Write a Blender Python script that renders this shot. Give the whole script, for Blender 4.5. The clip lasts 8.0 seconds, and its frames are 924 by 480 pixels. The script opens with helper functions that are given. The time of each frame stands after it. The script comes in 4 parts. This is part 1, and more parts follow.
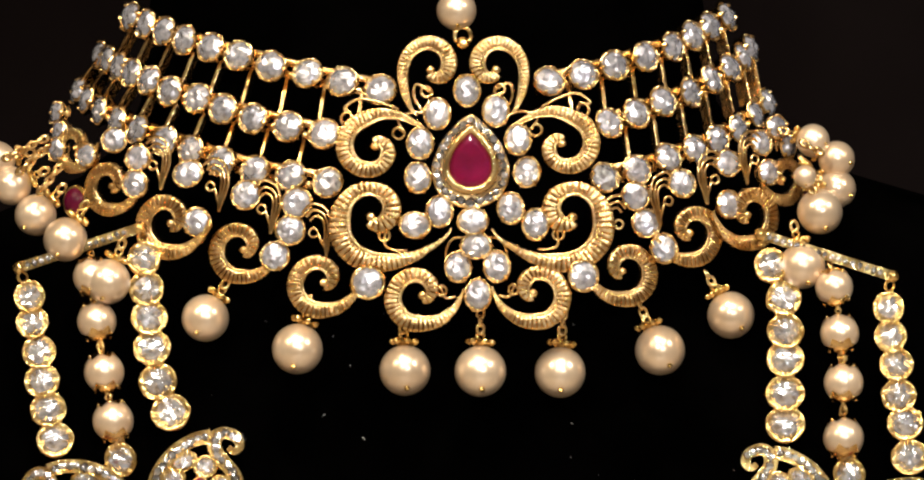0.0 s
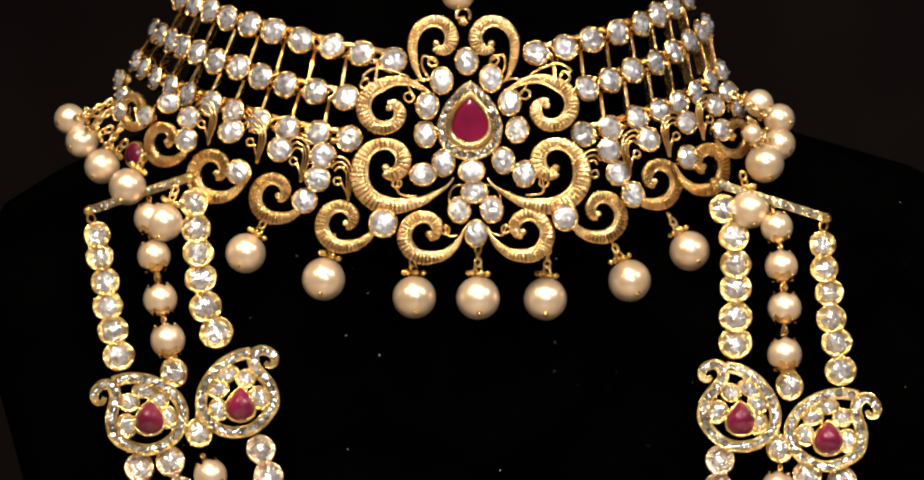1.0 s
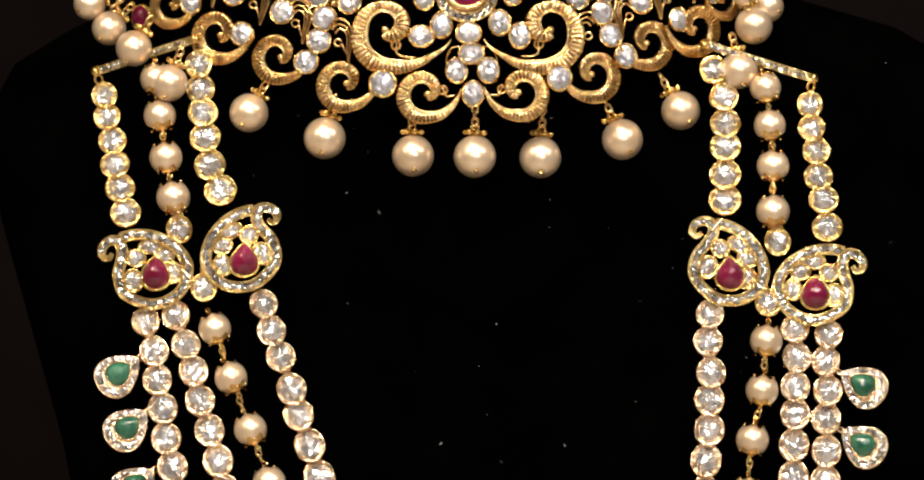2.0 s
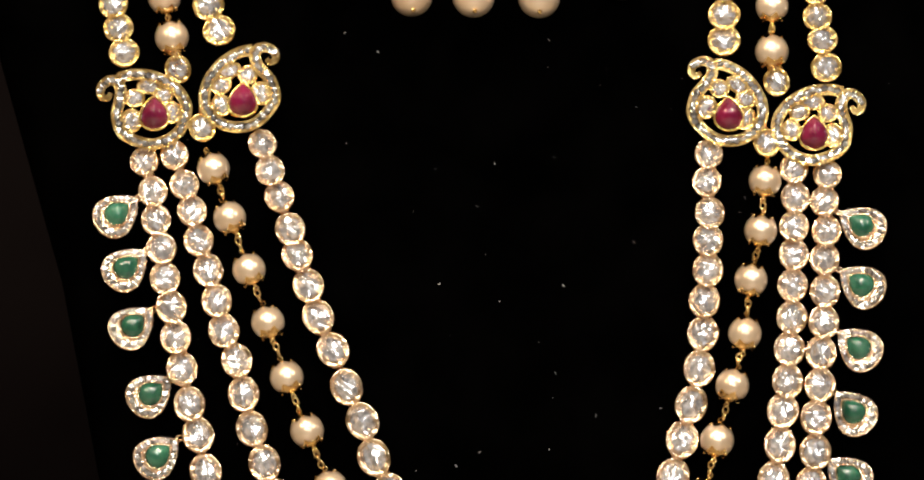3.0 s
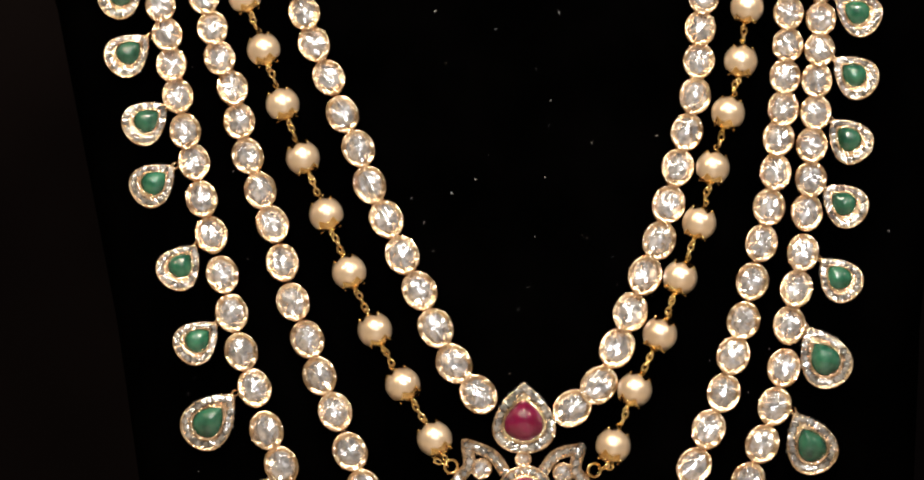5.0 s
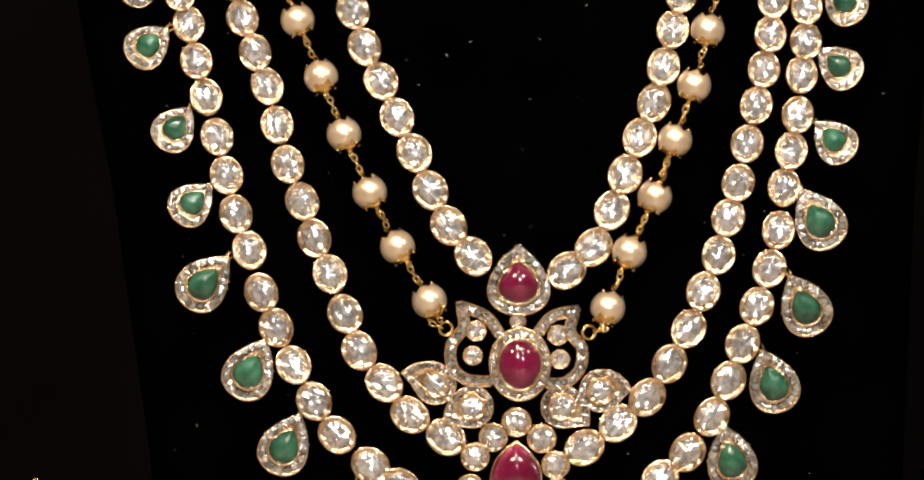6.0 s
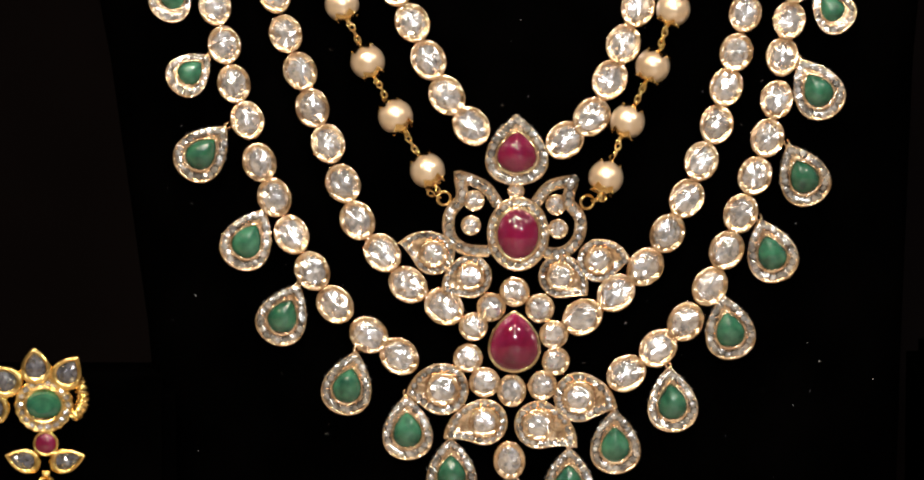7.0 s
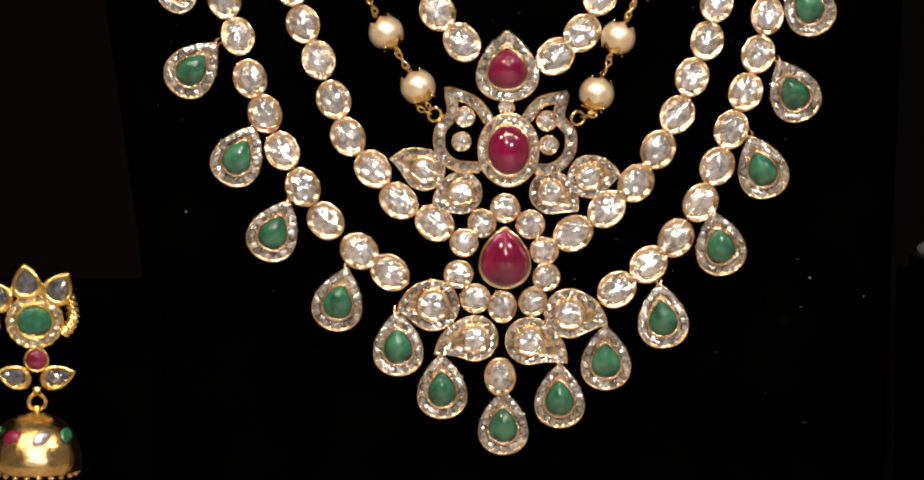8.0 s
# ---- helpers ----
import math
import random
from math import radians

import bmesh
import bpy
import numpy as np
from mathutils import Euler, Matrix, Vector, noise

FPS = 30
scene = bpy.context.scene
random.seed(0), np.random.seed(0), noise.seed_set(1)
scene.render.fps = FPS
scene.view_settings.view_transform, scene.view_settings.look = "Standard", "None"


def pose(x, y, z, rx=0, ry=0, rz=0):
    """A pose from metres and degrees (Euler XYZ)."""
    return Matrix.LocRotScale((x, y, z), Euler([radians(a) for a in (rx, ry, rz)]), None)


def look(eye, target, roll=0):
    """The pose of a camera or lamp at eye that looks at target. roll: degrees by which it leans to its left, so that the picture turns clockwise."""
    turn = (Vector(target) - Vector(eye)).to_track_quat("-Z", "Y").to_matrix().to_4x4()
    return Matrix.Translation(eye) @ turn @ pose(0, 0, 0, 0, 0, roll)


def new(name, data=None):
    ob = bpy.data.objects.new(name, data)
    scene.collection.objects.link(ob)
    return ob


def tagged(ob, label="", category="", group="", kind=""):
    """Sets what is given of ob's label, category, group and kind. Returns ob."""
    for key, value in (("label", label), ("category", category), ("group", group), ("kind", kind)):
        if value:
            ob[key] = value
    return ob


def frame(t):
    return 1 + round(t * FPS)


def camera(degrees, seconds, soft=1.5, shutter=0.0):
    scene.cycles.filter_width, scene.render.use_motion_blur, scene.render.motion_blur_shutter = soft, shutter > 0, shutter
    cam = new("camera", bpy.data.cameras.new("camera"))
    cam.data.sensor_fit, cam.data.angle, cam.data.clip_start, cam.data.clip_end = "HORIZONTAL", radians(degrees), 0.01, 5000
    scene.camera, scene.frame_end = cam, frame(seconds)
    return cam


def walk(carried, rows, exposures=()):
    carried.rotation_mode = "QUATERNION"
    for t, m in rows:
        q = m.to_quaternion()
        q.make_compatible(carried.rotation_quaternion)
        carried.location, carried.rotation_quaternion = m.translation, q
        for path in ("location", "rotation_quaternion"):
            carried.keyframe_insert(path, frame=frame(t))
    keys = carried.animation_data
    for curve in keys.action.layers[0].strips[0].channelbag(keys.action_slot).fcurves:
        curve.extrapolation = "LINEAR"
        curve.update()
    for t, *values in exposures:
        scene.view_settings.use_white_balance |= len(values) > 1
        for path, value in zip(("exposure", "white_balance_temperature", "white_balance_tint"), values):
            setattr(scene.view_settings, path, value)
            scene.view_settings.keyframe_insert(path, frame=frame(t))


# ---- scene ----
cam = camera(8.0, 8.0, soft=2.2)
# seconds, distance from the display, yaw, pitch, roll: a long lens that draws back, then tilts down
ROWS = [
    (0.0, 1.1830, 0.2806, -1.0660, 0.0325),
    (0.5, 1.2876, 0.2642, -1.1842, 0.0257),
    (1.0, 1.4004, 0.2416, -1.3571, 0.0146),
    (1.5, 1.4404, 0.2155, -1.8758, 0.0390),
    (3.0, 1.4400, 0.2010, -3.9204, 0.0017),
    (3.5, 1.4400, 0.1940, -4.5857, 0.0050),
    (4.0, 1.4400, 0.1916, -5.2006, -0.0160),
    (4.5, 1.4400, 0.1852, -5.7392, -0.0214),
    (6.0, 1.4400, 0.1229, -7.4804, -0.0381),
    (6.5, 1.4400, 0.1144, -8.1028, -0.0313),
    (7.0, 1.4400, 0.1010, -8.6104, -0.0021),
    (7.5, 1.4400, 0.0602, -8.9974, -0.0011),
    (8.0, 1.4400, 0.0196, -9.3371, -0.0086),
]
walk(cam, [(t, pose(0, -d, 0.35, 90 + pitch, roll, yaw)) for t, d, yaw, pitch, roll in ROWS])

# ---- light: a dim showroom with warm spotlights above the counter ----
world = bpy.data.worlds.new("showroom_air")
scene.world = world
world.use_nodes = True
world.node_tree.nodes["Background"].inputs[0].default_value = (1.0, 0.86, 0.7, 1)
world.node_tree.nodes["Background"].inputs[1].default_value = 0.02
scene.view_settings.exposure = 0.0

LAMPS = [  # place, target, watts, diameter, colour
    ((0.05, -0.80, 1.25), (0, 0, 0.2), 9.0, 0.20, (1.0, 0.88, 0.73)),
    ((-0.78, -0.75, 1.02), (-0.06, 0, 0.32), 6.5, 0.14, (1.0, 0.78, 0.50)),
    ((0.84, -0.68, 0.98), (0.03, 0, 0.3), 5.5, 0.14, (1.0, 0.87, 0.72)),
    ((-0.30, -1.75, 0.95), (0, 0, 0.12), 8.8, 0.15, (1.0, 0.96, 0.90)),
    ((0.40, -1.65, 0.66), (0, 0, 0.12), 7.0, 0.13, (0.90, 0.95, 1.0)),
    ((-0.18, -0.40, 1.10), (-0.04, 0, 0.3), 2.5, 0.10, (1.0, 0.80, 0.54)),
]
PANELS = [  # place, length, breadth, watts: square lights let into the shop's ceiling
    ((-0.55, -1.1, 1.66), 0.22, 0.22, 5.5),
    ((0.55, -1.1, 1.66), 0.22, 0.22, 5.5),
    ((-0.55, -2.1, 1.66), 0.22, 0.22, 5.5),
    ((0.55, -2.1, 1.66), 0.22, 0.22, 5.5),
]


# ---- materials ----
def material(name, colour, rough, metal=0.0, **more):
    m = bpy.data.materials.new(name)
    m.use_nodes = True
    b = m.node_tree.nodes["Principled BSDF"]
    b.inputs["Base Color"].default_value = (*colour, 1)
    b.inputs["Roughness"].default_value = rough
    b.inputs["Metallic"].default_value = metal
    for key, value in more.items():
        b.inputs[key.replace("_", " ")].default_value = value
    return m


def mottle(m, low, high, scale, bump=0.0, bump_scale=2000.0, rough=None, rnd=0.0, cut=False):
    """Varies the colour between two tones, with fine relief; cut: sharp facets under a smooth polished coat."""
    n, l = m.node_tree.nodes, m.node_tree.links
    b = n["Principled BSDF"]
    tex = n.new("ShaderNodeTexNoise")
    tex.inputs["Scale"].default_value, tex.inputs["Detail"].default_value = scale, 4
    ramp = n.new("ShaderNodeValToRGB")
    ramp.color_ramp.elements[0].position, ramp.color_ramp.elements[1].position = 0.32, 0.68
    ramp.color_ramp.elements[0].color, ramp.color_ramp.elements[1].color = (*low, 1), (*high, 1)
    geo = n.new("ShaderNodeNewGeometry")
    l.new(geo.outputs["Position"], tex.inputs["Vector"])
    l.new(tex.outputs["Fac"], ramp.inputs[0])
    tone = ramp.outputs[0]
    if rnd:
        info = n.new("ShaderNodeObjectInfo")
        hsv = n.new("ShaderNodeHueSaturation")
        span = n.new("ShaderNodeMapRange")
        span.inputs["To Min"].default_value, span.inputs["To Max"].default_value = 1 - rnd, 1 + rnd
        l.new(info.outputs["Random"], span.inputs["Value"])
        l.new(span.outputs[0], hsv.inputs["Value"])
        l.new(tone, hsv.inputs["Color"])
        tone = hsv.outputs[0]
    l.new(tone, b.inputs["Base Color"])
    if rough:
        r = n.new("ShaderNodeMapRange")
        r.inputs["To Min"].default_value, r.inputs["To Max"].default_value = rough
        l.new(tex.outputs["Fac"], r.inputs["Value"])
        l.new(r.outputs[0], b.inputs["Roughness"])
    if bump:
        fine = n.new("ShaderNodeTexNoise")
        fine.inputs["Scale"].default_value, fine.inputs["Detail"].default_value = bump_scale, 3
        l.new(geo.outputs["Position"], fine.inputs["Vector"])
        bp = n.new("ShaderNodeBump")
        bp.inputs["Strength"].default_value, bp.inputs["Distance"].default_value = bump, 0.0003
        l.new(fine.outputs["Fac"], bp.inputs["Height"])
        l.new(bp.outputs[0], b.inputs["Normal"])
        if cut:
            l.new(geo.outputs["True Normal"], bp.inputs["Normal"])
    return m


GOLD = mottle(material("yellow_gold", (0.9, 0.6, 0.24), 0.25, 1.0), (0.68, 0.42, 0.155), (0.93, 0.67, 0.32), 500, 0.3, 1500, (0.09, 0.24))
GOLD_SATIN = mottle(material("engraved_gold", (0.9, 0.6, 0.24), 0.3, 1.0), (0.62, 0.385, 0.14), (0.90, 0.645, 0.31), 420, 0.5, 1300, (0.13, 0.30))
GOLD_PALE = mottle(material("pale_gold", (0.9, 0.65, 0.32), 0.2, 1.0), (0.69, 0.455, 0.265), (0.94, 0.71, 0.47), 420, 0.8, 900, (0.08, 0.24))
# One metal with pale_gold: the upper necklace's warmer light is put into this colour.
GOLD_RICH_LIT = mottle(material("rich_lit_gold", (0.9, 0.65, 0.32), 0.2, 1.0), (0.72, 0.455, 0.145), (0.96, 0.695, 0.285), 420, 0.7, 900, (0.08, 0.24))
DIAMOND = mottle(material("foiled_diamond", (0.9, 0.9, 0.92), 0.08, 0.82, Coat_Weight=1.0, Coat_Roughness=0.03, Coat_IOR=1.6), (0.48, 0.475, 0.50), (0.94, 0.94, 0.98), 900, 0.35, 900, (0.08, 0.22), 0.14, True)
CRYSTAL = mottle(material("white_zircon", (0.9, 0.92, 0.97), 0.1, 0.66, Coat_Weight=1.0, Coat_Roughness=0.03, Coat_IOR=1.7), (0.34, 0.345, 0.39), (0.73, 0.735, 0.81), 900, 0.4, 1200, (0.08, 0.22), 0.14, True)
PAVE = mottle(material("pave_diamond", (0.5, 0.48, 0.45), 0.1, 0.85, Coat_Weight=1.0), (0.26, 0.25, 0.235), (0.70, 0.69, 0.68), 700, 0.4, 1200, (0.06, 0.2), 0.4)
PEARL = mottle(material("cream_pearl", (0.8, 0.68, 0.52), 0.4, 0.62, Specular_IOR_Level=0.3, Coat_Weight=1.0, Coat_Roughness=0.06, Coat_IOR=1.9), (0.71, 0.53, 0.355), (0.83, 0.665, 0.48), 130, 0.03, 900, (0.26, 0.34), 0.06)
RUBY = mottle(material("ruby", (0.3, 0.01, 0.04), 0.08, 0.0, IOR=1.6, Subsurface_Weight=0.6, Subsurface_Radius=(0.9, 0.06, 0.2), Subsurface_Scale=0.003, Coat_Weight=0.4, Coat_Roughness=0.03), (0.09, 0.0025, 0.02), (0.19, 0.006, 0.048), 160, 0.05, 500)
EMERALD = mottle(material("emerald", (0.03, 0.16, 0.08), 0.09, 0.0, IOR=1.58, Subsurface_Weight=0.5, Subsurface_Radius=(0.1, 0.8, 0.35), Subsurface_Scale=0.0025, Coat_Weight=0.5, Coat_Roughness=0.03), (0.007, 0.052, 0.030), (0.040, 0.160, 0.095), 260, 0.05, 500, None, 0.25)
VELVET = mottle(material("black_velvet", (0.003, 0.003, 0.003), 1.0, 0.0, Specular_IOR_Level=0.0), (0.0002, 0.0002, 0.0002), (0.0006, 0.00055, 0.00055), 60, 0.3, 3000)
WALL = mottle(material("dark_panel", (0.02, 0.016, 0.014), 0.9, 0.0, Specular_IOR_Level=0.0), (0.0022, 0.0016, 0.0017), (0.0052, 0.0039, 0.0040), 9, 0.1, 500)
COUNTER = mottle(material("counter_laminate", (0.3, 0.24, 0.18), 0.35), (0.22, 0.17, 0.12), (0.34, 0.27, 0.20), 20, 0.05, 300)
PLASTER = mottle(material("warm_plaster", (0.3, 0.25, 0.2), 0.8), (0.27, 0.235, 0.20), (0.34, 0.30, 0.255), 6, 0.1, 200)
SMOKE = mottle(material("open_set_stone", (0.15, 0.16, 0.2), 0.05, 0.0, Coat_Weight=1.0, Coat_Roughness=0.02, Coat_IOR=2.0), (0.012, 0.013, 0.018), (0.10, 0.105, 0.13), 500, 0.4, 900)
DISH = mottle(material("grey_dish", (0.3, 0.3, 0.3), 0.5), (0.08, 0.08, 0.077), (0.13, 0.13, 0.125), 40, 0.1, 400)
LINT = material("grey_lint", (0.3, 0.3, 0.3), 0.9)
CASE = material("lamp_housing", (0.05, 0.05, 0.05), 0.5)


# ---- mesh tools, in millimetres ----
MM = 0.001
PLACED = {}


def mesh(name, bm, mat, smooth=False):
    bmesh.ops.recalc_face_normals(bm, faces=bm.faces)
    bm.transform(Matrix.Scale(MM, 4))
    data = bpy.data.meshes.new(name)
    bm.to_mesh(data)
    bm.free()
    data.materials.append(mat)
    if smooth:
        data.polygons.foreach_set("use_smooth", [True] * len(data.polygons))
    return data


def base(name, x, y, z, label, category, kind="", group=""):
    ob = new(name)
    ob.empty_display_size = 0.01
    ob.matrix_basis = PLACED[ob] = pose(x * MM, y * MM, z * MM)
    return tagged(ob, label, category, group, kind)


def put(name, data, parent, m, label=""):
    """A part under its thing or part, at the pose m in the world."""
    ob = new(name, data)
    PLACED[ob] = m
    ob.parent = parent
    ob.matrix_basis = PLACED[parent].inverted() @ m
    return tagged(ob, label)


def facing(x, z, y=0.0, turn=0.0, side=0.0, up=0.0, sx=1.0, sy=None, sz=None):
    """A pose whose z axis points at the viewer: turned in its plane, swung sideways, tipped up, then scaled."""
    sy = sx if sy is None else sy
    sz = (sx + sy) / 2 if sz is None else sz
    m = Matrix.Translation((x * MM, y * MM, z * MM)) @ Matrix.Rotation(radians(side), 4, "Z")
    m = m @ Matrix.Rotation(radians(90 - up), 4, "X") @ Matrix.Rotation(radians(turn), 4, "Z")
    return m @ Matrix.Diagonal((sx, sy, sz, 1))


def oval(w, h, n=24, phase=0.0):
    return [(w * math.cos(2 * math.pi * (i + phase) / n), h * math.sin(2 * math.pi * (i + phase) / n)) for i in range(n)]


def pear(w, h, n=28, k=0.85):
    """A drop with its point up; w and h are half its width and height."""
    out = []
    for i in range(n):
        a = 2 * math.pi * i / n
        out.append((1.19 * w * math.sin(a) * abs(math.sin(a / 2)) ** k, h * math.cos(a)))
    return out


def leaf(r, reach, n=44, bend=0.3):
    """A round leaf with one drawn-out tip upwards, bent to one side."""
    out = []
    for i in range(n):
        a = 2 * math.pi * i / n
        off = min(a, 2 * math.pi - a) / radians(70)
        f = max(0.0, 1 - off) ** 2.3
        d = r + (reach - r) * f
        a += bend * f
        out.append((d * math.sin(a), d * math.cos(a)))
    return out


def loft(bm, outline, layers, low=True, top=True, wave=0.0, teeth=0):
    """Rings of one outline, scaled and raised: layers are (scale, height)."""
    rings, n = [], len(outline)
    for s, z in layers:
        ring = []
        for i, (x, y) in enumerate(outline):
            f = s * (1 + wave * math.cos(2 * math.pi * teeth * i / n))
            ring.append(bm.verts.new((x * f, y * f, z)))
        rings.append(ring)
    for a, b in zip(rings, rings[1:]):
        for i in range(n):
            bm.faces.new((a[i], a[(i + 1) % n], b[(i + 1) % n], b[i]))
    if low:
        bm.faces.new(rings[0][::-1])
    if top:
        bm.faces.new(rings[-1])
    return rings


def ball(bm, x, y, z, r, n=1, flat=1.0):
    bmesh.ops.create_icosphere(bm, subdivisions=n, radius=r, matrix=Matrix.Translation((x, y, z)) @ Matrix.Diagonal((1, 1, flat, 1)))


def tube(bm, points, r, sides=6, ends=None):
    """A wire along points; ends: the radius at its two ends."""
    pts = [Vector(p) for p in points]
    rings = []
    for i, p in enumerate(pts):
        d = (pts[min(i + 1, len(pts) - 1)] - pts[max(i - 1, 0)]).normalized()
        a = d.cross(Vector((0, 0, 1)))
        a = a.normalized() if a.length > 0.05 else d.cross(Vector((0, 1, 0))).normalized()
        b = d.cross(a)
        rr = r if not ends else ends[0] + (ends[1] - ends[0]) * i / (len(pts) - 1)
        rings.append([bm.verts.new(p + rr * (math.cos(t) * a + math.sin(t) * b)) for t in [2 * math.pi * k / sides for k in range(sides)]])
    for u, v in zip(rings, rings[1:]):
        for k in range(sides):
            bm.faces.new((u[k], u[(k + 1) % sides], v[(k + 1) % sides], v[k]))
    bm.faces.new(rings[0][::-1])
    bm.faces.new(rings[-1])


def hoop(bm, x, y, z, big, small, tilt=0.0, n=14, m=6):
    """A ring of wire; tilt turns it out of the plane about its upright axis."""
    vs = []
    for i in range(n):
        a = 2 * math.pi * i / n
        row = []
        for j in range(m):
            b = 2 * math.pi * j / m
            p = Vector(((big + small * math.cos(b)) * math.cos(a), (big + small * math.cos(b)) * math.sin(a), small * math.sin(b)))
            row.append(bm.verts.new(Matrix.Rotation(tilt, 3, "Y") @ p + Vector((x, y, z))))
        vs.append(row)
    for i in range(n):
        for j in range(m):
            bm.faces.new((vs[i][j], vs[(i + 1) % n][j], vs[(i + 1) % n][(j + 1) % m], vs[i][(j + 1) % m]))


def facets(bm, outline, seed, low, high, skew=0.16, rings=(0.70, 0.36)):
    """A hand-cut stone: rings of uneven facets that rise to a small table."""
    rng = random.Random(seed)
    n = len(outline)
    edge = [bm.verts.new((x, y, low)) for x, y in outline]
    prev = edge
    for k, s in enumerate(rings):
        z = low + (high - low) * (0.62, 1.0)[k]
        ring = []
        for i in range(n):
            x0, y0 = outline[i]
            x1, y1 = outline[(i + 1) % n]
            x, y = ((x0 + x1) / 2, (y0 + y1) / 2) if k % 2 == 0 else (x1, y1)
            f = s * (1 + skew * rng.uniform(-1, 1))
            ring.append(bm.verts.new((x * f, y * f, z + (high - low) * rng.uniform(-0.34, 0.34))))
        for i in range(n):
            bm.faces.new((prev[i], prev[(i + 1) % n], ring[i]))
            bm.faces.new((prev[(i + 1) % n], ring[(i + 1) % n], ring[i]))
        prev = ring
    tip = bm.verts.new((rng.uniform(-0.1, 0.1) * outline[0][0], rng.uniform(-0.1, 0.1), high * 1.0 + (high - low) * rng.uniform(-0.25, 0.1)))
    for i in range(n):
        bm.faces.new((prev[i], prev[(i + 1) % n], tip))


def along(outline, count, scale):
    """Even places on an outline, with their headings."""
    pts = [Vector((x * scale, y * scale)) for x, y in outline]
    seg = [(pts[(i + 1) % len(pts)] - p).length for i, p in enumerate(pts)]
    total, out = sum(seg), []
    for k in range(count):
        want, i = total * k / count, 0
        while want > seg[i]:
            want -= seg[i]
            i += 1
        out.append(pts[i].lerp(pts[(i + 1) % len(pts)], want / seg[i]))
    return out


def brilliant_mesh(seed):
    """A small six-sided brilliant of radius one, with a bead of gold on its edge."""
    bm, rng = bmesh.new(), random.Random(seed)
    low = [bm.verts.new((math.cos(1.0472 * k), math.sin(1.0472 * k), -0.3)) for k in range(6)]
    ox, oy = rng.uniform(-0.22, 0.22), rng.uniform(-0.22, 0.22)
    high = [bm.verts.new((ox + 0.56 * math.cos(1.0472 * k), oy + 0.56 * math.sin(1.0472 * k), 0.3 + rng.uniform(-0.16, 0.16))) for k in range(6)]
    for k in range(6):
        bm.faces.new((low[k], low[(k + 1) % 6], high[(k + 1) % 6], high[k]))
    mid = bm.verts.new((ox, oy, 0.36))
    for k in range(6):
        bm.faces.new((high[k], high[(k + 1) % 6], mid))
    return mesh("brilliant", bm, PAVE)


BRILLIANTS = [brilliant_mesh(s) for s in range(8)]


def pave(parent, m, places, r, z, seed=0):
    """Small brilliants set side by side on a part; places in millimetres in its plane."""
    rng = random.Random(seed)
    for p in places:
        k = r * rng.uniform(0.88, 1.1)
        t = Matrix.Rotation(rng.uniform(0, 6.28), 4, "Z") @ Matrix.Rotation(rng.uniform(-0.12, 0.12), 4, "X")
        put("brilliant", rng.choice(BRILLIANTS), parent, m @ Matrix.Translation((p[0] * MM, p[1] * MM, z * MM)) @ t @ Matrix.Diagonal((k, k, k, 1)))


# ---- the room round the counter ----
def slab(name, lo, hi, mat, label, category, kind="structure", bevel=2.0):
    bm = bmesh.new()
    bmesh.ops.create_cube(bm, size=1)
    size = Vector(hi) - Vector(lo)
    bm.transform(Matrix.Translation((Vector(lo) + Vector(hi)) / 2) @ Matrix.Diagonal((*size, 1)))
    bmesh.ops.bevel(bm, geom=bm.edges[:], offset=bevel, segments=2, affect="EDGES")
    ob = new(name, mesh(name, bm, mat))
    return tagged(ob, label, category, "", kind)


slab("wall_north", (-2000, 240, -900), (2000, 340, 1700), WALL, "dark brown matt panel behind the jewellery displays", "wall")
slab("wall_south", (-2000, -2700, -900), (2000, -2600, 1700), PLASTER, "plain warm plastered showroom wall", "wall")
slab("wall_west", (-2100, -2700, -900), (-2000, 340, 1700), PLASTER, "plain warm plastered showroom wall", "wall")
slab("wall_east", (2000, -2700, -900), (2100, 340, 1700), PLASTER, "plain warm plastered showroom wall", "wall")
slab("ceiling", (-2100, -2700, 1700), (2100, 340, 1800), PLASTER, "plain warm plastered showroom ceiling", "ceiling")
slab("floor", (-2100, -2700, -1000), (2100, 340, -900), PLASTER, "plain stone showroom floor", "floor")
slab("counter", (-900, -650, -40), (900, 239, 0), COUNTER, "brown laminate shop counter top", "counter", "structure")


def ceiling_light(where, target, watts, wide, colour):
    m = look(where, target)
    ob = base("ceiling_light", 0, 0, 0, "small warm spotlight hung from the ceiling", "spotlight", "", "spotlights")
    ob.matrix_basis = PLACED[ob] = m
    bm = bmesh.new()
    r = wide * 500
    loft(bm, oval(r, r, 24), [(0.5, 90), (0.9, 75), (1.12, 6), (1.12, -8), (1.05, -8), (1.05, 6)], True, True)
    put("housing", mesh("housing", bm, CASE, True), ob, m)
    bm = bmesh.new()
    tube(bm, [(0, 0, 0), (0, 0, 1700 - where[2] * 1000 - 60)], 6)
    stem = put("stem", mesh("stem", bm, CASE, True), ob, Matrix.Translation(where) @ pose(0, 0, 0.06))
    data = bpy.data.lights.new("bulb", "AREA")
    data.shape, data.size, data.energy, data.color = "DISK", wide, watts, colour
    put("bulb", data, ob, m)


for row in LAMPS:
    ceiling_light(*row)


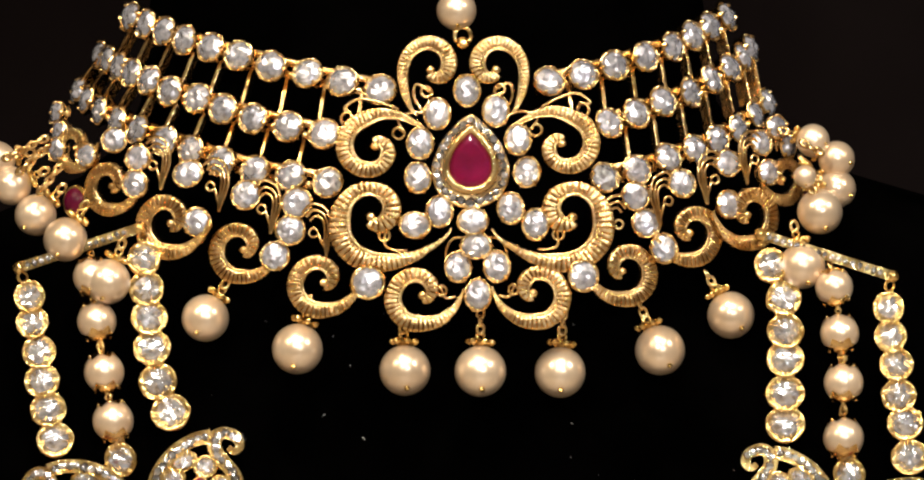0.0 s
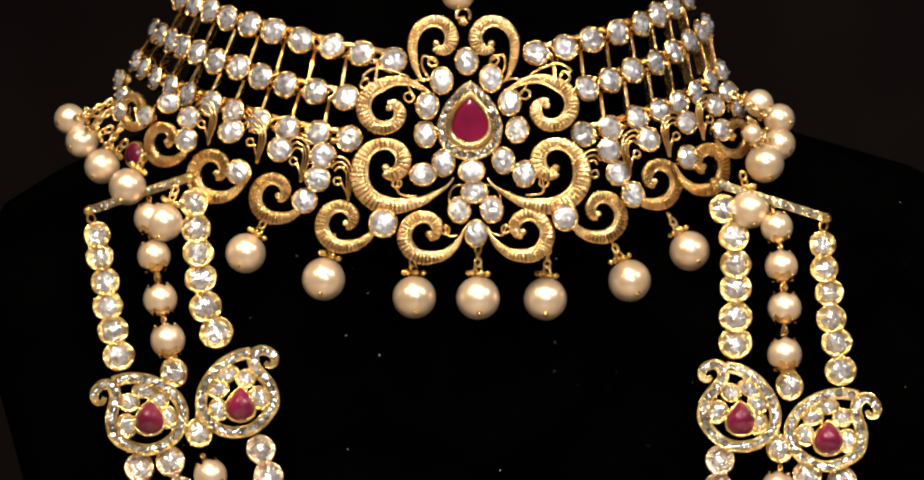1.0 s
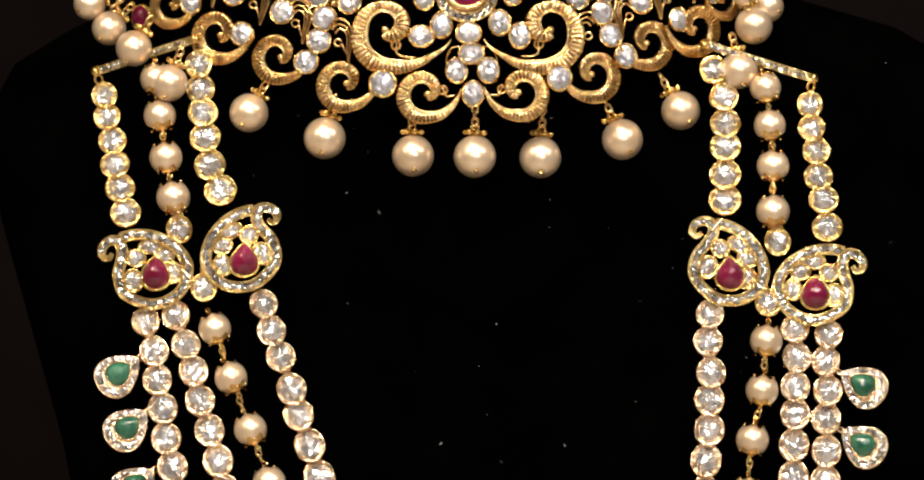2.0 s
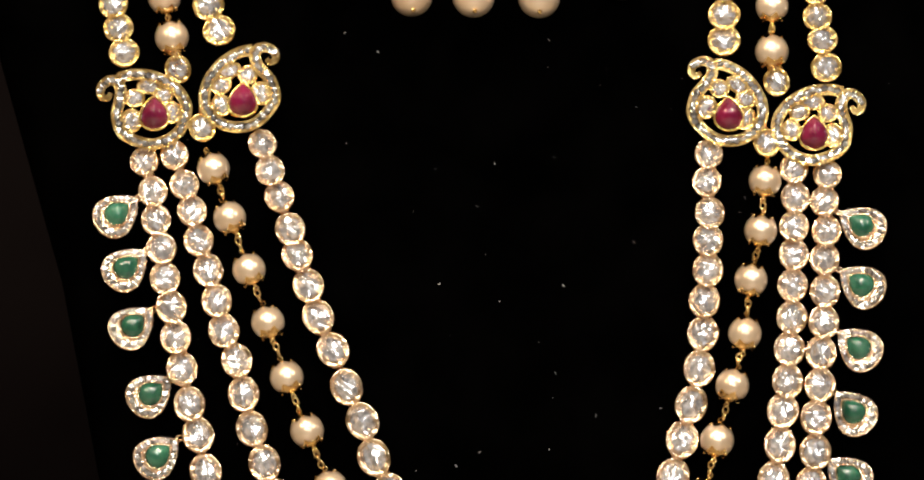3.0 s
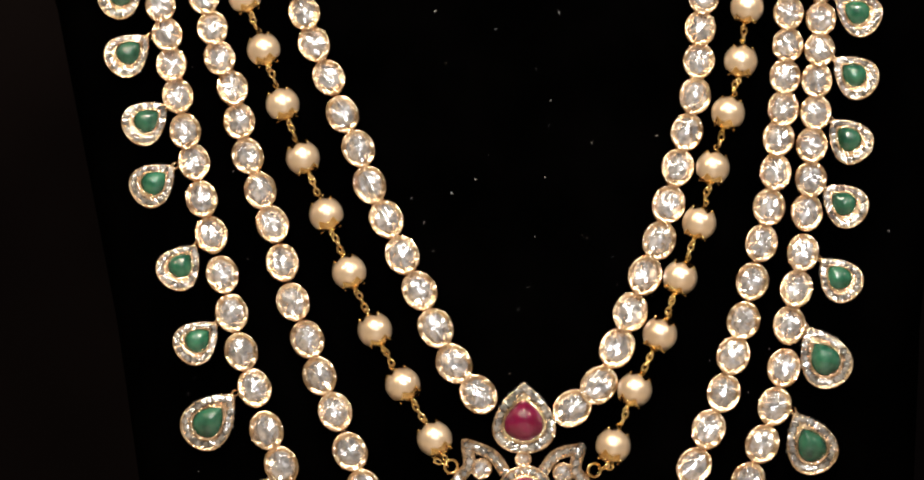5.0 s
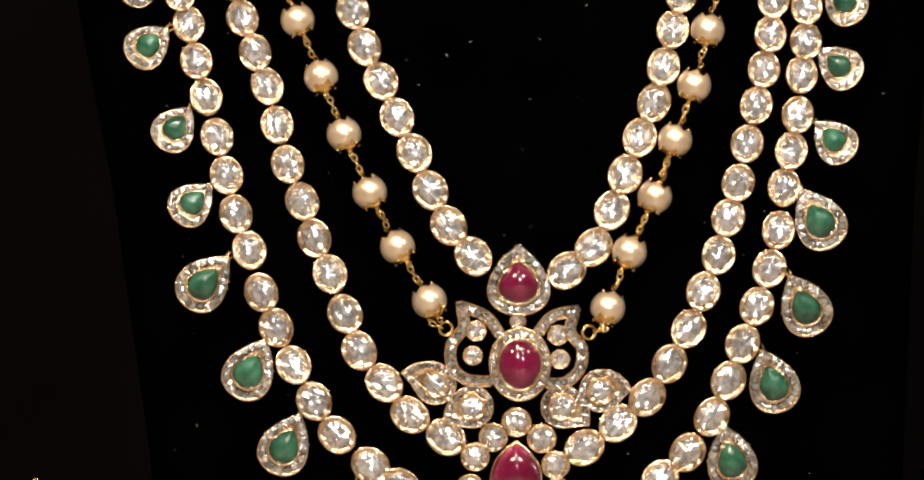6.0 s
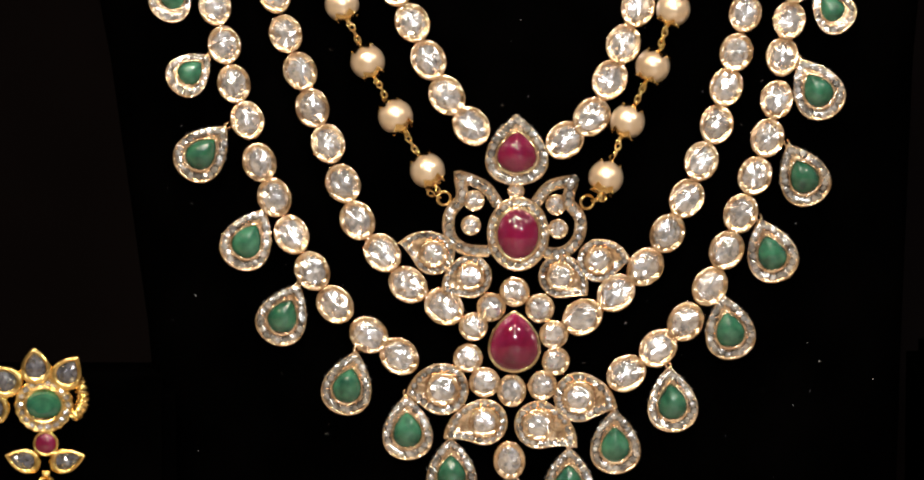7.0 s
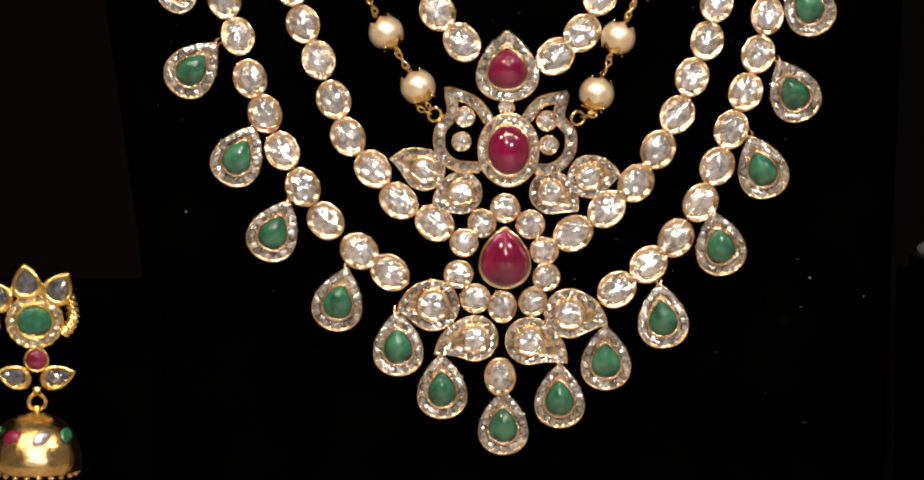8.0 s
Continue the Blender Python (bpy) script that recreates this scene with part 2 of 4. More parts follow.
def ceiling_panel(where, long, broad, watts):
    m = Matrix.Translation(where)
    ob = base("ceiling_panel", *[v * 1000 for v in where], "flat white light panel under the ceiling", "ceiling light", "", "ceiling panels")
    bm = bmesh.new()
    for sx, sy, w, h in ((0, 0.5, long + 0.06, 0.03), (0, -0.5, long + 0.06, 0.03), (0.5, 0, 0.03, broad), (-0.5, 0, 0.03, broad)):
        bmesh.ops.create_cube(bm, size=1, matrix=Matrix.Translation((sx * (long + 0.03) * 1000, sy * (broad + 0.03) * 1000, 20)) @ Matrix.Diagonal((w * 1000, h * 1000, 40, 1)))
    bmesh.ops.create_cube(bm, size=1, matrix=Matrix.Translation((0, 0, 30)) @ Matrix.Diagonal((long * 1000, broad * 1000, 18, 1)))
    put("panel_frame", mesh("panel_frame", bm, CASE), ob, m)
    data = bpy.data.lights.new("panel", "AREA")
    data.shape, data.size, data.size_y, data.energy, data.color = "RECTANGLE", long, broad, watts, (1.0, 0.93, 0.84)
    put("panel", data, ob, m)


for row in PANELS:
    ceiling_panel(*row)


# ---- black velvet bust ----
def velvet_bust():
    ob = base("jewellery_bust", 0, 30, 0, "black velvet necklace bust with sloping shoulders", "display bust")
    bm = bmesh.new()
    # height, left, right, front, depth, squareness
    cuts = [(0, -60, 80, 4, 56, 4), (4, -66, 88, 3, 60, 4), (60, -69, 95, 3, 62, 5), (110, -73, 96, 3, 64, 6), (170, -81, 98, 3, 66, 6),
            (240, -94, 104, 3, 70, 6), (290, -108, 112, 3, 74, 5), (312, -112, 113, 4, 78, 3.4), (324, -106, 106, 6, 80, 2.6),
            (332, -93, 92, 7, 82, 2.2), (339, -77, 68, 7, 86, 2), (346, -69, 46, 5, 92, 2), (353, -66, 41.5, 4, 96, 2),
            (375, -64, 38.5, 4.5, 96, 2), (420, -63, 38, 5, 96, 2), (426, -58, 33, 9, 90, 2)]
    rings, n = [], 72
    for z, left, right, front, deep, q in cuts:
        cx, a, cy, b = (left + right) / 2, (right - left) / 2, front + deep / 2, deep / 2
        ring = []
        for i in range(n):
            c, s = math.cos(2 * math.pi * i / n), math.sin(2 * math.pi * i / n)
            ring.append(bm.verts.new((cx + a * math.copysign(abs(c) ** (2 / q), c), cy + b * math.copysign(abs(s) ** (2 / q), s), z)))
        rings.append(ring)
    for u, v in zip(rings, rings[1:]):
        for i in range(n):
            bm.faces.new((u[i], u[(i + 1) % n], v[(i + 1) % n], v[i]))
    bm.faces.new(rings[0][::-1])
    bm.faces.new(rings[-1])
    put("body", mesh("bust", bm, VELVET, True), ob, Matrix.Identity(4))
    return ob


velvet_bust()

# ---- shared jewel pieces ----
def collet_mesh(mat, w, h, tall, seed, lip=0.71):
    """A drum-shaped gold cup round a stone: a turned foot, a straight wall and a thin lip pressed over in places."""
    bm, rng = bmesh.new(), random.Random(seed)
    layers = [(0.80, 0), (0.92, 0.06 * tall), (0.96, 0.16 * tall), (0.93, 0.24 * tall), (0.97, 0.32 * tall), (1.0, 0.50 * tall), (0.995, 0.78 * tall), (0.965, 0.90 * tall), (0.925, 0.955 * tall), (0.885, 0.94 * tall), (0.82, 0.87 * tall), (lip + 0.03, 0.84 * tall), (lip - 0.02, 0.74 * tall)]
    rings = loft(bm, [(x * (1 + 0.012 * rng.uniform(-1, 1)), y * (1 + 0.012 * rng.uniform(-1, 1))) for x, y in oval(w, h, 44)], layers)
    count, start = rng.choice((6, 7, 8)), rng.random() * 6.28
    claws = [(start + 2 * math.pi * (i + rng.uniform(-0.25, 0.25)) / count, rng.uniform(0.5, 1.0)) for i in range(count)]
    for ring, deep, lift in ((rings[-4], 0.04, 0.03), (rings[-3], 0.06, 0.12), (rings[-2], 0.05, 0.15)):
        for v in ring:  # the lip swells inwards where it grips the stone
            a = math.atan2(v.co.y, v.co.x)
            for at, k in claws:
                near = math.cos(a - at)
                f = k * max(0.0, (near - 0.965) / 0.035)
                v.co.x *= 1 - deep * f
                v.co.y *= 1 - deep * f
                v.co.z += lift * f
    return mesh("collet", bm, mat, True)


def basket_mesh(w, h, tall, seed):
    """An open prong setting: a waisted cup whose rim rises into six claws."""
    bm, rng = bmesh.new(), random.Random(seed)
    turn = rng.random()
    layers = [(0.62, 0), (0.80, 0.16 * tall), (0.86, 0.26 * tall), (0.80, 0.36 * tall), (0.92, 0.56 * tall), (1.02, 0.66 * tall), (1.05, 0.76 * tall), (1.0, 0.86 * tall), (0.93, 0.84 * tall), (0.88, 0.7 * tall)]
    rings = loft(bm, oval(w, h, 48), layers)
    for k, ring in enumerate(rings[4:9]):
        for v in ring:
            a = math.atan2(v.co.y, v.co.x)
            f = max(0.0, math.cos(6 * (a - turn))) ** 3
            out, lift = ((0.05, 0), (0.08, 0), (0.06, 0.04), (-0.03, 0.20), (-0.13, 0.24))[k]
            v.co.x *= 1 + out * f
            v.co.y *= 1 + out * f
            v.co.z += lift * f * tall
    return mesh("basket", bm, GOLD, True)


def polki_mesh(mat, r, low, high, seed, n=15):
    """An uncut diamond: long uneven facets that run in from the edge to a narrow table."""
    bm, rng = bmesh.new(), random.Random(seed)
    rise = high - low
    rows = []
    for k, (s, up) in enumerate(((1.0, 0.0), (0.80, 0.55), (0.46, 0.85), (0.16, 1.0))):
        row = []
        for i in range(n):
            a = 2 * math.pi * (i + 0.5 * (k % 2) + rng.uniform(-0.22, 0.22) * (k > 0)) / n
            f = s * (1 + (0.16 * rng.uniform(-1, 1) if k else 0))
            stretch = 1.0 if k == 0 else 1.0 + 0.22 * k
            y = min(0.92, max(-0.92, stretch * f * math.sin(a))) if k else math.sin(a)
            jit = rise * rng.uniform(-0.40, 0.40) if k in (1, 2) else 0.0
            row.append(bm.verts.new((r * f * math.cos(a) / (1 + 0.1 * k), r * y, low + rise * up + jit)))
        rows.append(row)
    for k, (u, v) in enumerate(zip(rows, rows[1:])):
        for i in range(n):
            j = (i + 1) % n
            if k % 2 == 0:
                bm.faces.new((u[i], u[j], v[i]))
                bm.faces.new((u[j], v[j], v[i]))
            else:
                bm.faces.new((u[i], v[j], v[i]))
                bm.faces.new((u[i], u[j], v[j]))
    bm.faces.new(rows[-1])
    return mesh("stone", bm, mat, True)


def zircon_mesh(mat, r, low, high, seed):
    """A brilliant-cut stone: table, star, kite and girdle facets, each a little off true."""
    bm, rng = bmesh.new(), random.Random(seed)
    rise, spin = high - low, rng.random()
    rows = []
    for s, up, n, half in ((1.0, 0.0, 16, 0.0), (0.86, 0.45, 16, 0.5), (0.62, 0.85, 8, 0.25), (0.40, 1.0, 8, 0.0)):
        rows.append([bm.verts.new((r * s * (1 + 0.05 * rng.uniform(-1, 1)) * math.cos(a), r * s * math.sin(a), low + rise * (up + (0.26 * rng.uniform(-1, 1) if s < 1 else 0))))
                     for a in [2 * math.pi * (i + half + spin) / n for i in range(n)]])
    e, g, k, t = rows
    for i in range(16):
        bm.faces.new((e[i], e[(i + 1) % 16], g[i]))
        bm.faces.new((e[(i + 1) % 16], g[(i + 1) % 16], g[i]))
    for i in range(8):
        bm.faces.new((g[2 * i], g[(2 * i + 1) % 16], k[i]))
        bm.faces.new((g[(2 * i + 1) % 16], k[(i + 1) % 8], k[i]))
        bm.faces.new((g[(2 * i + 1) % 16], g[(2 * i + 2) % 16], k[(i + 1) % 8]))
        bm.faces.new((k[i], k[(i + 1) % 8], t[(i + 1) % 8]))
        bm.faces.new((k[i], t[(i + 1) % 8], t[i]))
    mid = bm.verts.new((0.1 * r * rng.uniform(-1, 1), 0.1 * r * rng.uniform(-1, 1), low + rise * (0.95 + rng.uniform(-0.2, 0.2))))
    for i in range(8):
        bm.faces.new((t[i], t[(i + 1) % 8], mid))
    return mesh("stone", bm, mat, True)


COLLETS = [collet_mesh(GOLD_PALE, 1, 1, 0.95, s) for s in range(6)]
# The same cups with the warm light painted into their gold.
LIT_COLLETS = [collet_mesh(GOLD_RICH_LIT, 1, 1, 0.95, s + 20) for s in range(5)]
STONES = [polki_mesh(DIAMOND, 0.735, 0.74, 1.10, s, 12 + s % 4) for s in range(12)]
BASKETS = [basket_mesh(1, 1, 1.1, s) for s in range(3)]
CRYSTALS = [zircon_mesh(CRYSTAL, 0.89, 0.90, 1.20, 40 + s) for s in range(10)]
PICK = random.Random(7)


def set_stone(parent, x, z, w, h, y=0.0, turn=0.0, side=0.0, up=0.0, prong=False, tall=None, warm_lit=False):
    """A stone in its setting; w and h are half its width and height in millimetres."""
    turn += PICK.uniform(-5, 5)
    side += PICK.uniform(-7, 7)
    up += PICK.uniform(-7, 7)
    m = facing(x, z, y, turn, side, up, w, h, tall)
    cup = put("prong_setting" if prong else "collet", PICK.choice(BASKETS if prong else LIT_COLLETS if warm_lit else COLLETS), parent, m)
    put("white_stone", PICK.choice(CRYSTALS if prong else STONES), cup, m @ Matrix.Rotation(PICK.uniform(0, 6.28), 4, "Z") if abs(w - h) < 0.15 * w else m)
    return cup


def pearl_meshes():
    bm = bmesh.new()
    bmesh.ops.create_uvsphere(bm, u_segments=32, v_segments=20, radius=1)
    a = mesh("pearl", bm, PEARL, True)
    bm = bmesh.new()  # a petalled cap on the pearl's top, its stalk upwards (local y)
    rng = random.Random(3)
    n, rows = 24, []
    for k, ang in enumerate((4, 18, 33, 47)):
        row = []
        for i in range(n):
            f = ang * (1 + (0.22 * math.cos(2 * math.pi * 6 * i / n) if k == 3 else 0))
            s, c = math.sin(radians(f)), math.cos(radians(f))
            t = 2 * math.pi * i / n
            row.append(bm.verts.new((1.05 * s * math.cos(t), 1.05 * c + 0.015, 1.05 * s * math.sin(t))))
        rows.append(row)
    for u, v in zip(rows, rows[1:]):
        for i in range(n):
            bm.faces.new((u[i], v[i], v[(i + 1) % n], u[(i + 1) % n]))
    for i in range(6):
        t = 2 * math.pi * (i + 0.5) / 6
        ball(bm, 0.66 * math.cos(t), 0.82, 0.66 * math.sin(t), 0.08, 2)
    ball(bm, 0, 1.08, 0, 0.13, 1)
    hoop(bm, 0, 1.27, 0, 0.14, 0.05, 0.4, 10, 5)
    b = mesh("cap", bm, GOLD, True)
    bm = bmesh.new()  # crown of beads with its loop, for a hanging pearl
    hoop(bm, 0, 1.42, 0, 0.17, 0.06, 0.5, 12, 6)
    ball(bm, 0, 1.14, 0, 0.17, 2)
    for i in range(6):
        t = 2 * math.pi * (i + 0.2) / 6
        rr, hh = 0.42 + 0.12 * rng.random(), 1.04 + 0.14 * rng.random()
        tube(bm, [(0, 1.14, 0), (rr * math.cos(t), hh, rr * math.sin(t))], 0.07, 6)
        ball(bm, rr * math.cos(t), hh, rr * math.sin(t), 0.165 * rng.uniform(0.85, 1.15), 2)
    c = mesh("bead_crown", bm, GOLD_RICH_LIT, True)
    bm = bmesh.new()
    ball(bm, 0.06, -0.76, 0.70, 0.115, 2)
    tube(bm, [(0.05, -0.6, 0.55), (0.06, -0.76, 0.70)], 0.07, 6)
    d = mesh("pin", bm, GOLD_RICH_LIT, True)
    return a, b, c, d


PEARL_BALL, PEARL_CAP, BEAD_CROWN, PIN = pearl_meshes()


def strung_pearl(parent, x, z, r, heading, y=0.0):
    """A pearl on a chain: a cap at each end along its heading (degrees from upright)."""
    m = facing(x, z, y, heading, PICK.uniform(-14, 14), PICK.uniform(10, 28), r)
    p = put("pearl", PEARL_BALL, parent, m)
    put("cap", PEARL_CAP, p, m, "petalled gold cap")
    put("cap", PEARL_CAP, p, m @ Matrix.Rotation(math.pi, 4, "Z"), "petalled gold cap")
    return p


def hung_pearl(parent, x, z, r, y=0.0, turn=0.0, side=0.0, up=0.0):
    m = facing(x, z, y, turn, side, up, r)
    p = put("pearl_drop", PEARL_BALL, parent, m)
    put("bead_crown", BEAD_CROWN, p, m, "crown of small gold beads")
    put("pin", PIN, p, m, "gold pin head")
    return p


LINKS = {}


def link_mesh(r, wire):
    if (r, wire) in LINKS:
        return LINKS[r, wire]
    bm = bmesh.new()
    hoop(bm, 0, 0, 0, 0.72 * r, wire, 0.0, 14, 6)
    bm.transform(Matrix.Diagonal((0.9, 1.25, 1, 1)))
    LINKS[r, wire] = mesh("link", bm, GOLD, True)
    return LINKS[r, wire]


def link_chain(parent, a, b, y, r=0.9, wire=0.26):
    """Small oval links between two places in the plane of the jewel."""
    va, vb = Vector(a), Vector(b)
    d = vb - va
    n = max(1, round(d.length / (1.5 * r)))
    turn = math.degrees(math.atan2(-d.x, d.y))
    for i in range(n):
        at = va.lerp(vb, (i + 0.5) / n)
        put("link", link_mesh(round(r, 2), round(wire, 2)), parent, facing(at.x, at.y, y, turn) @ Matrix.Rotation((0.25, 1.35)[i % 2], 4, "Y"))


# ---- the long necklace ----
haram = base("long_necklace", 0, 3, 200, "long gold haram of white stones, pearls, rubies and emerald drops", "necklace")

def strand(points, size0, size1, y, up=4.0, stretch=1.0, power=1.0, warm_lit=False):
    """White stones in gold cups from one end of a strand to the other."""
    for i, (x, z) in enumerate(points):
        f = (i / max(1, len(points) - 1)) ** power
        s = size0 + (size1 - size0) * f
        (ax, az), (bx, bz) = points[max(0, i - 1)], points[min(len(points) - 1, i + 1)]
        turn = math.degrees(math.atan2(bx - ax, az - bz))
        k = 1.05 + (stretch - 1.05) * min(1.0, 1.6 * f)
        tip = up * (1 - 0.6 * f)
        set_stone(haram, x, z - 2.0 * math.sin(radians(tip)), s / math.sqrt(k), s * math.sqrt(k), y, turn, 0, tip, tall=3.4, warm_lit=warm_lit)


def pearl_line(points, r0, r1, y):
    for i, (x, z) in enumerate(points):
        r = r0 + (r1 - r0) * i / max(1, len(points) - 1)
        (ax, az), (bx, bz) = points[max(0, i - 1)], points[min(len(points) - 1, i + 1)]
        strung_pearl(haram, x, z, r, math.degrees(math.atan2(bx - ax, az - bz)), y)
        if i + 1 < len(points):
            a, b = Vector((x, z)), Vector(points[i + 1])
            d = (b - a).normalized()
            if (b - a).length > 2.5 * r:
                link_chain(haram, a + d * r * 1.3, b - d * r * 1.3, y)


OUTER_WEST = [(-74.2, 268.3), (-72.8, 262.0), (-71.9, 255.9), (-70.7, 249.7), (-70.0, 243.1), (-68.6, 236.4), (-67.4, 229.8), (-66.3, 222.9), (-64.5, 215.5), (-63.0, 208.4), (-60.9, 200.5), (-59.0, 192.3), (-56.9, 183.9), (-54.7, 175.3), (-52.7, 167.0), (-50.0, 158.5), (-47.2, 149.6), (-43.6, 141.8), (-40.0, 133.0), (-35.5, 125.3), (-30.4, 117.7), (-23.4, 111.1), (-16.2, 106.1)]
SECOND_WEST = [(-67.5, 269.8), (-65.7, 263.3), (-64.2, 257.4), (-62.3, 251.0), (-60.3, 244.7), (-58.4, 238.0), (-56.9, 231.5), (-54.5, 224.5), (-52.6, 217.6), (-50.8, 210.2), (-48.3, 202.6), (-45.9, 194.8), (-43.3, 186.3), (-41.1, 177.9), (-38.2, 169.7), (-35.1, 161.7), (-32.1, 153.2), (-29.0, 144.7), (-25.4, 136.6), (-20.1, 129.1), (-14.2, 122.2), (-6.3, 117.0)]
PEARLS_WEST = [(-59.2, 267.0), (-55.7, 256.3), (-51.5, 245.0), (-47.4, 233.4), (-43.3, 221.4), (-38.9, 209.7), (-33.8, 197.2), (-28.8, 184.5), (-23.2, 171.8), (-17.1, 159.7), (-10.1, 147.7)]
INNER_WEST = [(-48.9, 272.3), (-46.7, 266.6), (-44.7, 260.5), (-42.6, 253.9), (-40.8, 247.7), (-38.6, 241.1), (-36.2, 234.3), (-33.2, 226.9), (-30.3, 219.4), (-27.0, 211.8), (-24.1, 203.9), (-20.7, 195.9), (-17.1, 188.0), (-13.6, 180.0), (-9.9, 172.0), (-5.9, 164.2), (-0.7, 157.1)]
INNER_EAST = [(49.0, 270.2), (48.6, 263.9), (49.1, 257.3), (48.7, 251.2), (48.6, 244.8), (48.2, 237.9), (47.5, 230.8), (46.5, 223.4), (44.9, 215.4), (43.0, 207.2), (41.1, 199.3), (38.9, 191.6), (35.9, 183.5), (33.1, 175.3), (29.9, 167.4), (25.9, 159.6), (20.3, 154.0)]
PEARLS_EAST = [(61.0, 264.4), (60.1, 253.6), (58.0, 242.8), (56.7, 231.0), (54.0, 219.6), (50.7, 207.6), (47.8, 195.5), (43.7, 183.4), (39.3, 170.9), (33.8, 158.6), (29.1, 146.2)]
SECOND_EAST = [(67.5, 266.8), (67.4, 260.8), (67.4, 254.3), (67.3, 248.1), (67.3, 241.5), (67.1, 234.6), (66.6, 227.6), (66.0, 220.5), (65.3, 213.9), (64.2, 206.4), (63.2, 198.8), (61.5, 190.8), (59.8, 182.5), (57.9, 174.0), (55.4, 166.0), (53.2, 157.7), (50.3, 149.5), (46.7, 141.1), (42.5, 133.8), (37.7, 126.4), (31.3, 120.0), (24.3, 114.8)]
OUTER_EAST = [(74.6, 265.5), (74.3, 259.5), (74.5, 253.1), (74.3, 247.0), (74.0, 240.3), (73.9, 233.6), (73.5, 226.5), (73.1, 219.4), (72.4, 212.4), (72.0, 205.2), (71.1, 197.6), (70.3, 188.9), (69.2, 180.5), (67.7, 172.5), (66.3, 163.3), (64.6, 154.8), (62.0, 146.5), (58.9, 138.1), (55.6, 130.0), (51.9, 122.0), (46.9, 114.1), (41.0, 107.6), (33.6, 102.1)]
for line in (OUTER_WEST, SECOND_WEST, INNER_WEST, INNER_EAST, SECOND_EAST, OUTER_EAST):
    strand(line, 3.3, 4.4, 1.5, 19.0, 1.18, 0.75)
for line in (PEARLS_WEST, PEARLS_EAST):
    pearl_line(line, 3.55, 3.85, -2.5)
# upper strands, between the bars and the mango-shaped plaques; warm light is in their gold's colour
strand([(-83.1, 317.8), (-82.5, 312.9), (-81.7, 308.1), (-80.9, 302.9), (-80.1, 297.7), (-78.9, 292.1)], 3.0, 3.4, 0.5, 14.0, 0.94, warm_lit=True)
strand([(-62.4, 324.6), (-62.5, 319.5), (-62.0, 314.0), (-61.2, 308.5), (-60.0, 302.8), (-57.9, 296.9)], 3.2, 3.6, 0.5, 14.0, 0.94, warm_lit=True)
strand([(49.7, 323.4), (51.6, 317.5), (52.2, 311.9), (52.2, 306.4), (52.1, 300.3), (52.1, 294.7)], 3.2, 3.6, 0.5, 14.0, 0.94, warm_lit=True)
strand([(70.5, 315.6), (71.1, 310.6), (71.9, 305.5), (72.5, 300.3), (73.3, 294.9), (74.4, 289.2)], 3.0, 3.4, 0.5, 14.0, 0.94, warm_lit=True)
pearl_line([(-71.9, 321.5), (-71.1, 313.5), (-69.8, 304.4), (-68.2, 295.7)], 3.45, 3.7, -2.5)
pearl_line([(60.7, 319.6), (61.7, 311.3), (62.4, 302.5), (62.4, 292.6)], 3.4, 3.65, -2.5)
for x, z in ((-66.7, 288.8), (63.4, 285.9), (-61.8, 275.6), (61.2, 272.3)):
    set_stone(haram, x, z, 3.0, 3.3, 0.5, 20, 0, 5, tall=2.8, warm_lit=True)
    link_chain(haram, (x, z + 3), (x - 0.4, z + 4.6), -1.5, 0.7, 0.2)


def spaced_bar(ax, az, bx, bz):
    """A slim gold bar set with small brilliants, from which the strands hang."""
    d = Vector((bx - ax, bz - az))
    m = facing(ax, az, -1.5, math.degrees(math.atan2(d.y, d.x)))
    bm = bmesh.new()
    bmesh.ops.create_cube(bm, size=1)
    bm.transform(Matrix.Translation((d.length / 2, 0, 0)) @ Matrix.Diagonal((d.length, 1.8, 2.2, 1)))
    bmesh.ops.bevel(bm, geom=bm.edges[:], offset=0.35, segments=2, affect="EDGES")
    for x in (0, d.length):
        ball(bm, x, 0, 0.2, 1.25, 2)
        hoop(bm, x, -1.8, 0, 0.9, 0.26, 0.5)
    # bar gold tinted for the warm light up here
    bar = put("spacer_bar", mesh("bar", bm, GOLD_RICH_LIT), haram, m)
    pave(bar, m, [(1.6 + 1.3 * i, 0) for i in range(int((d.length - 2.4) / 1.3))], 0.72, 1.15, 5)


spaced_bar(-85.0, 323.1, -63.5, 330.2)
spaced_bar(47.6, 329.0, 71.2, 321.5)


def cabochon(outline, low, high, mat, name="cabochon"):
    bm = bmesh.new()
    loft(bm, outline, [(1.0, low)] + [(math.cos(radians(a)), low + (high - low) * math.sin(radians(a))) for a in (12, 26, 40, 54, 67, 79, 87)])
    return mesh(name, bm, mat, True)


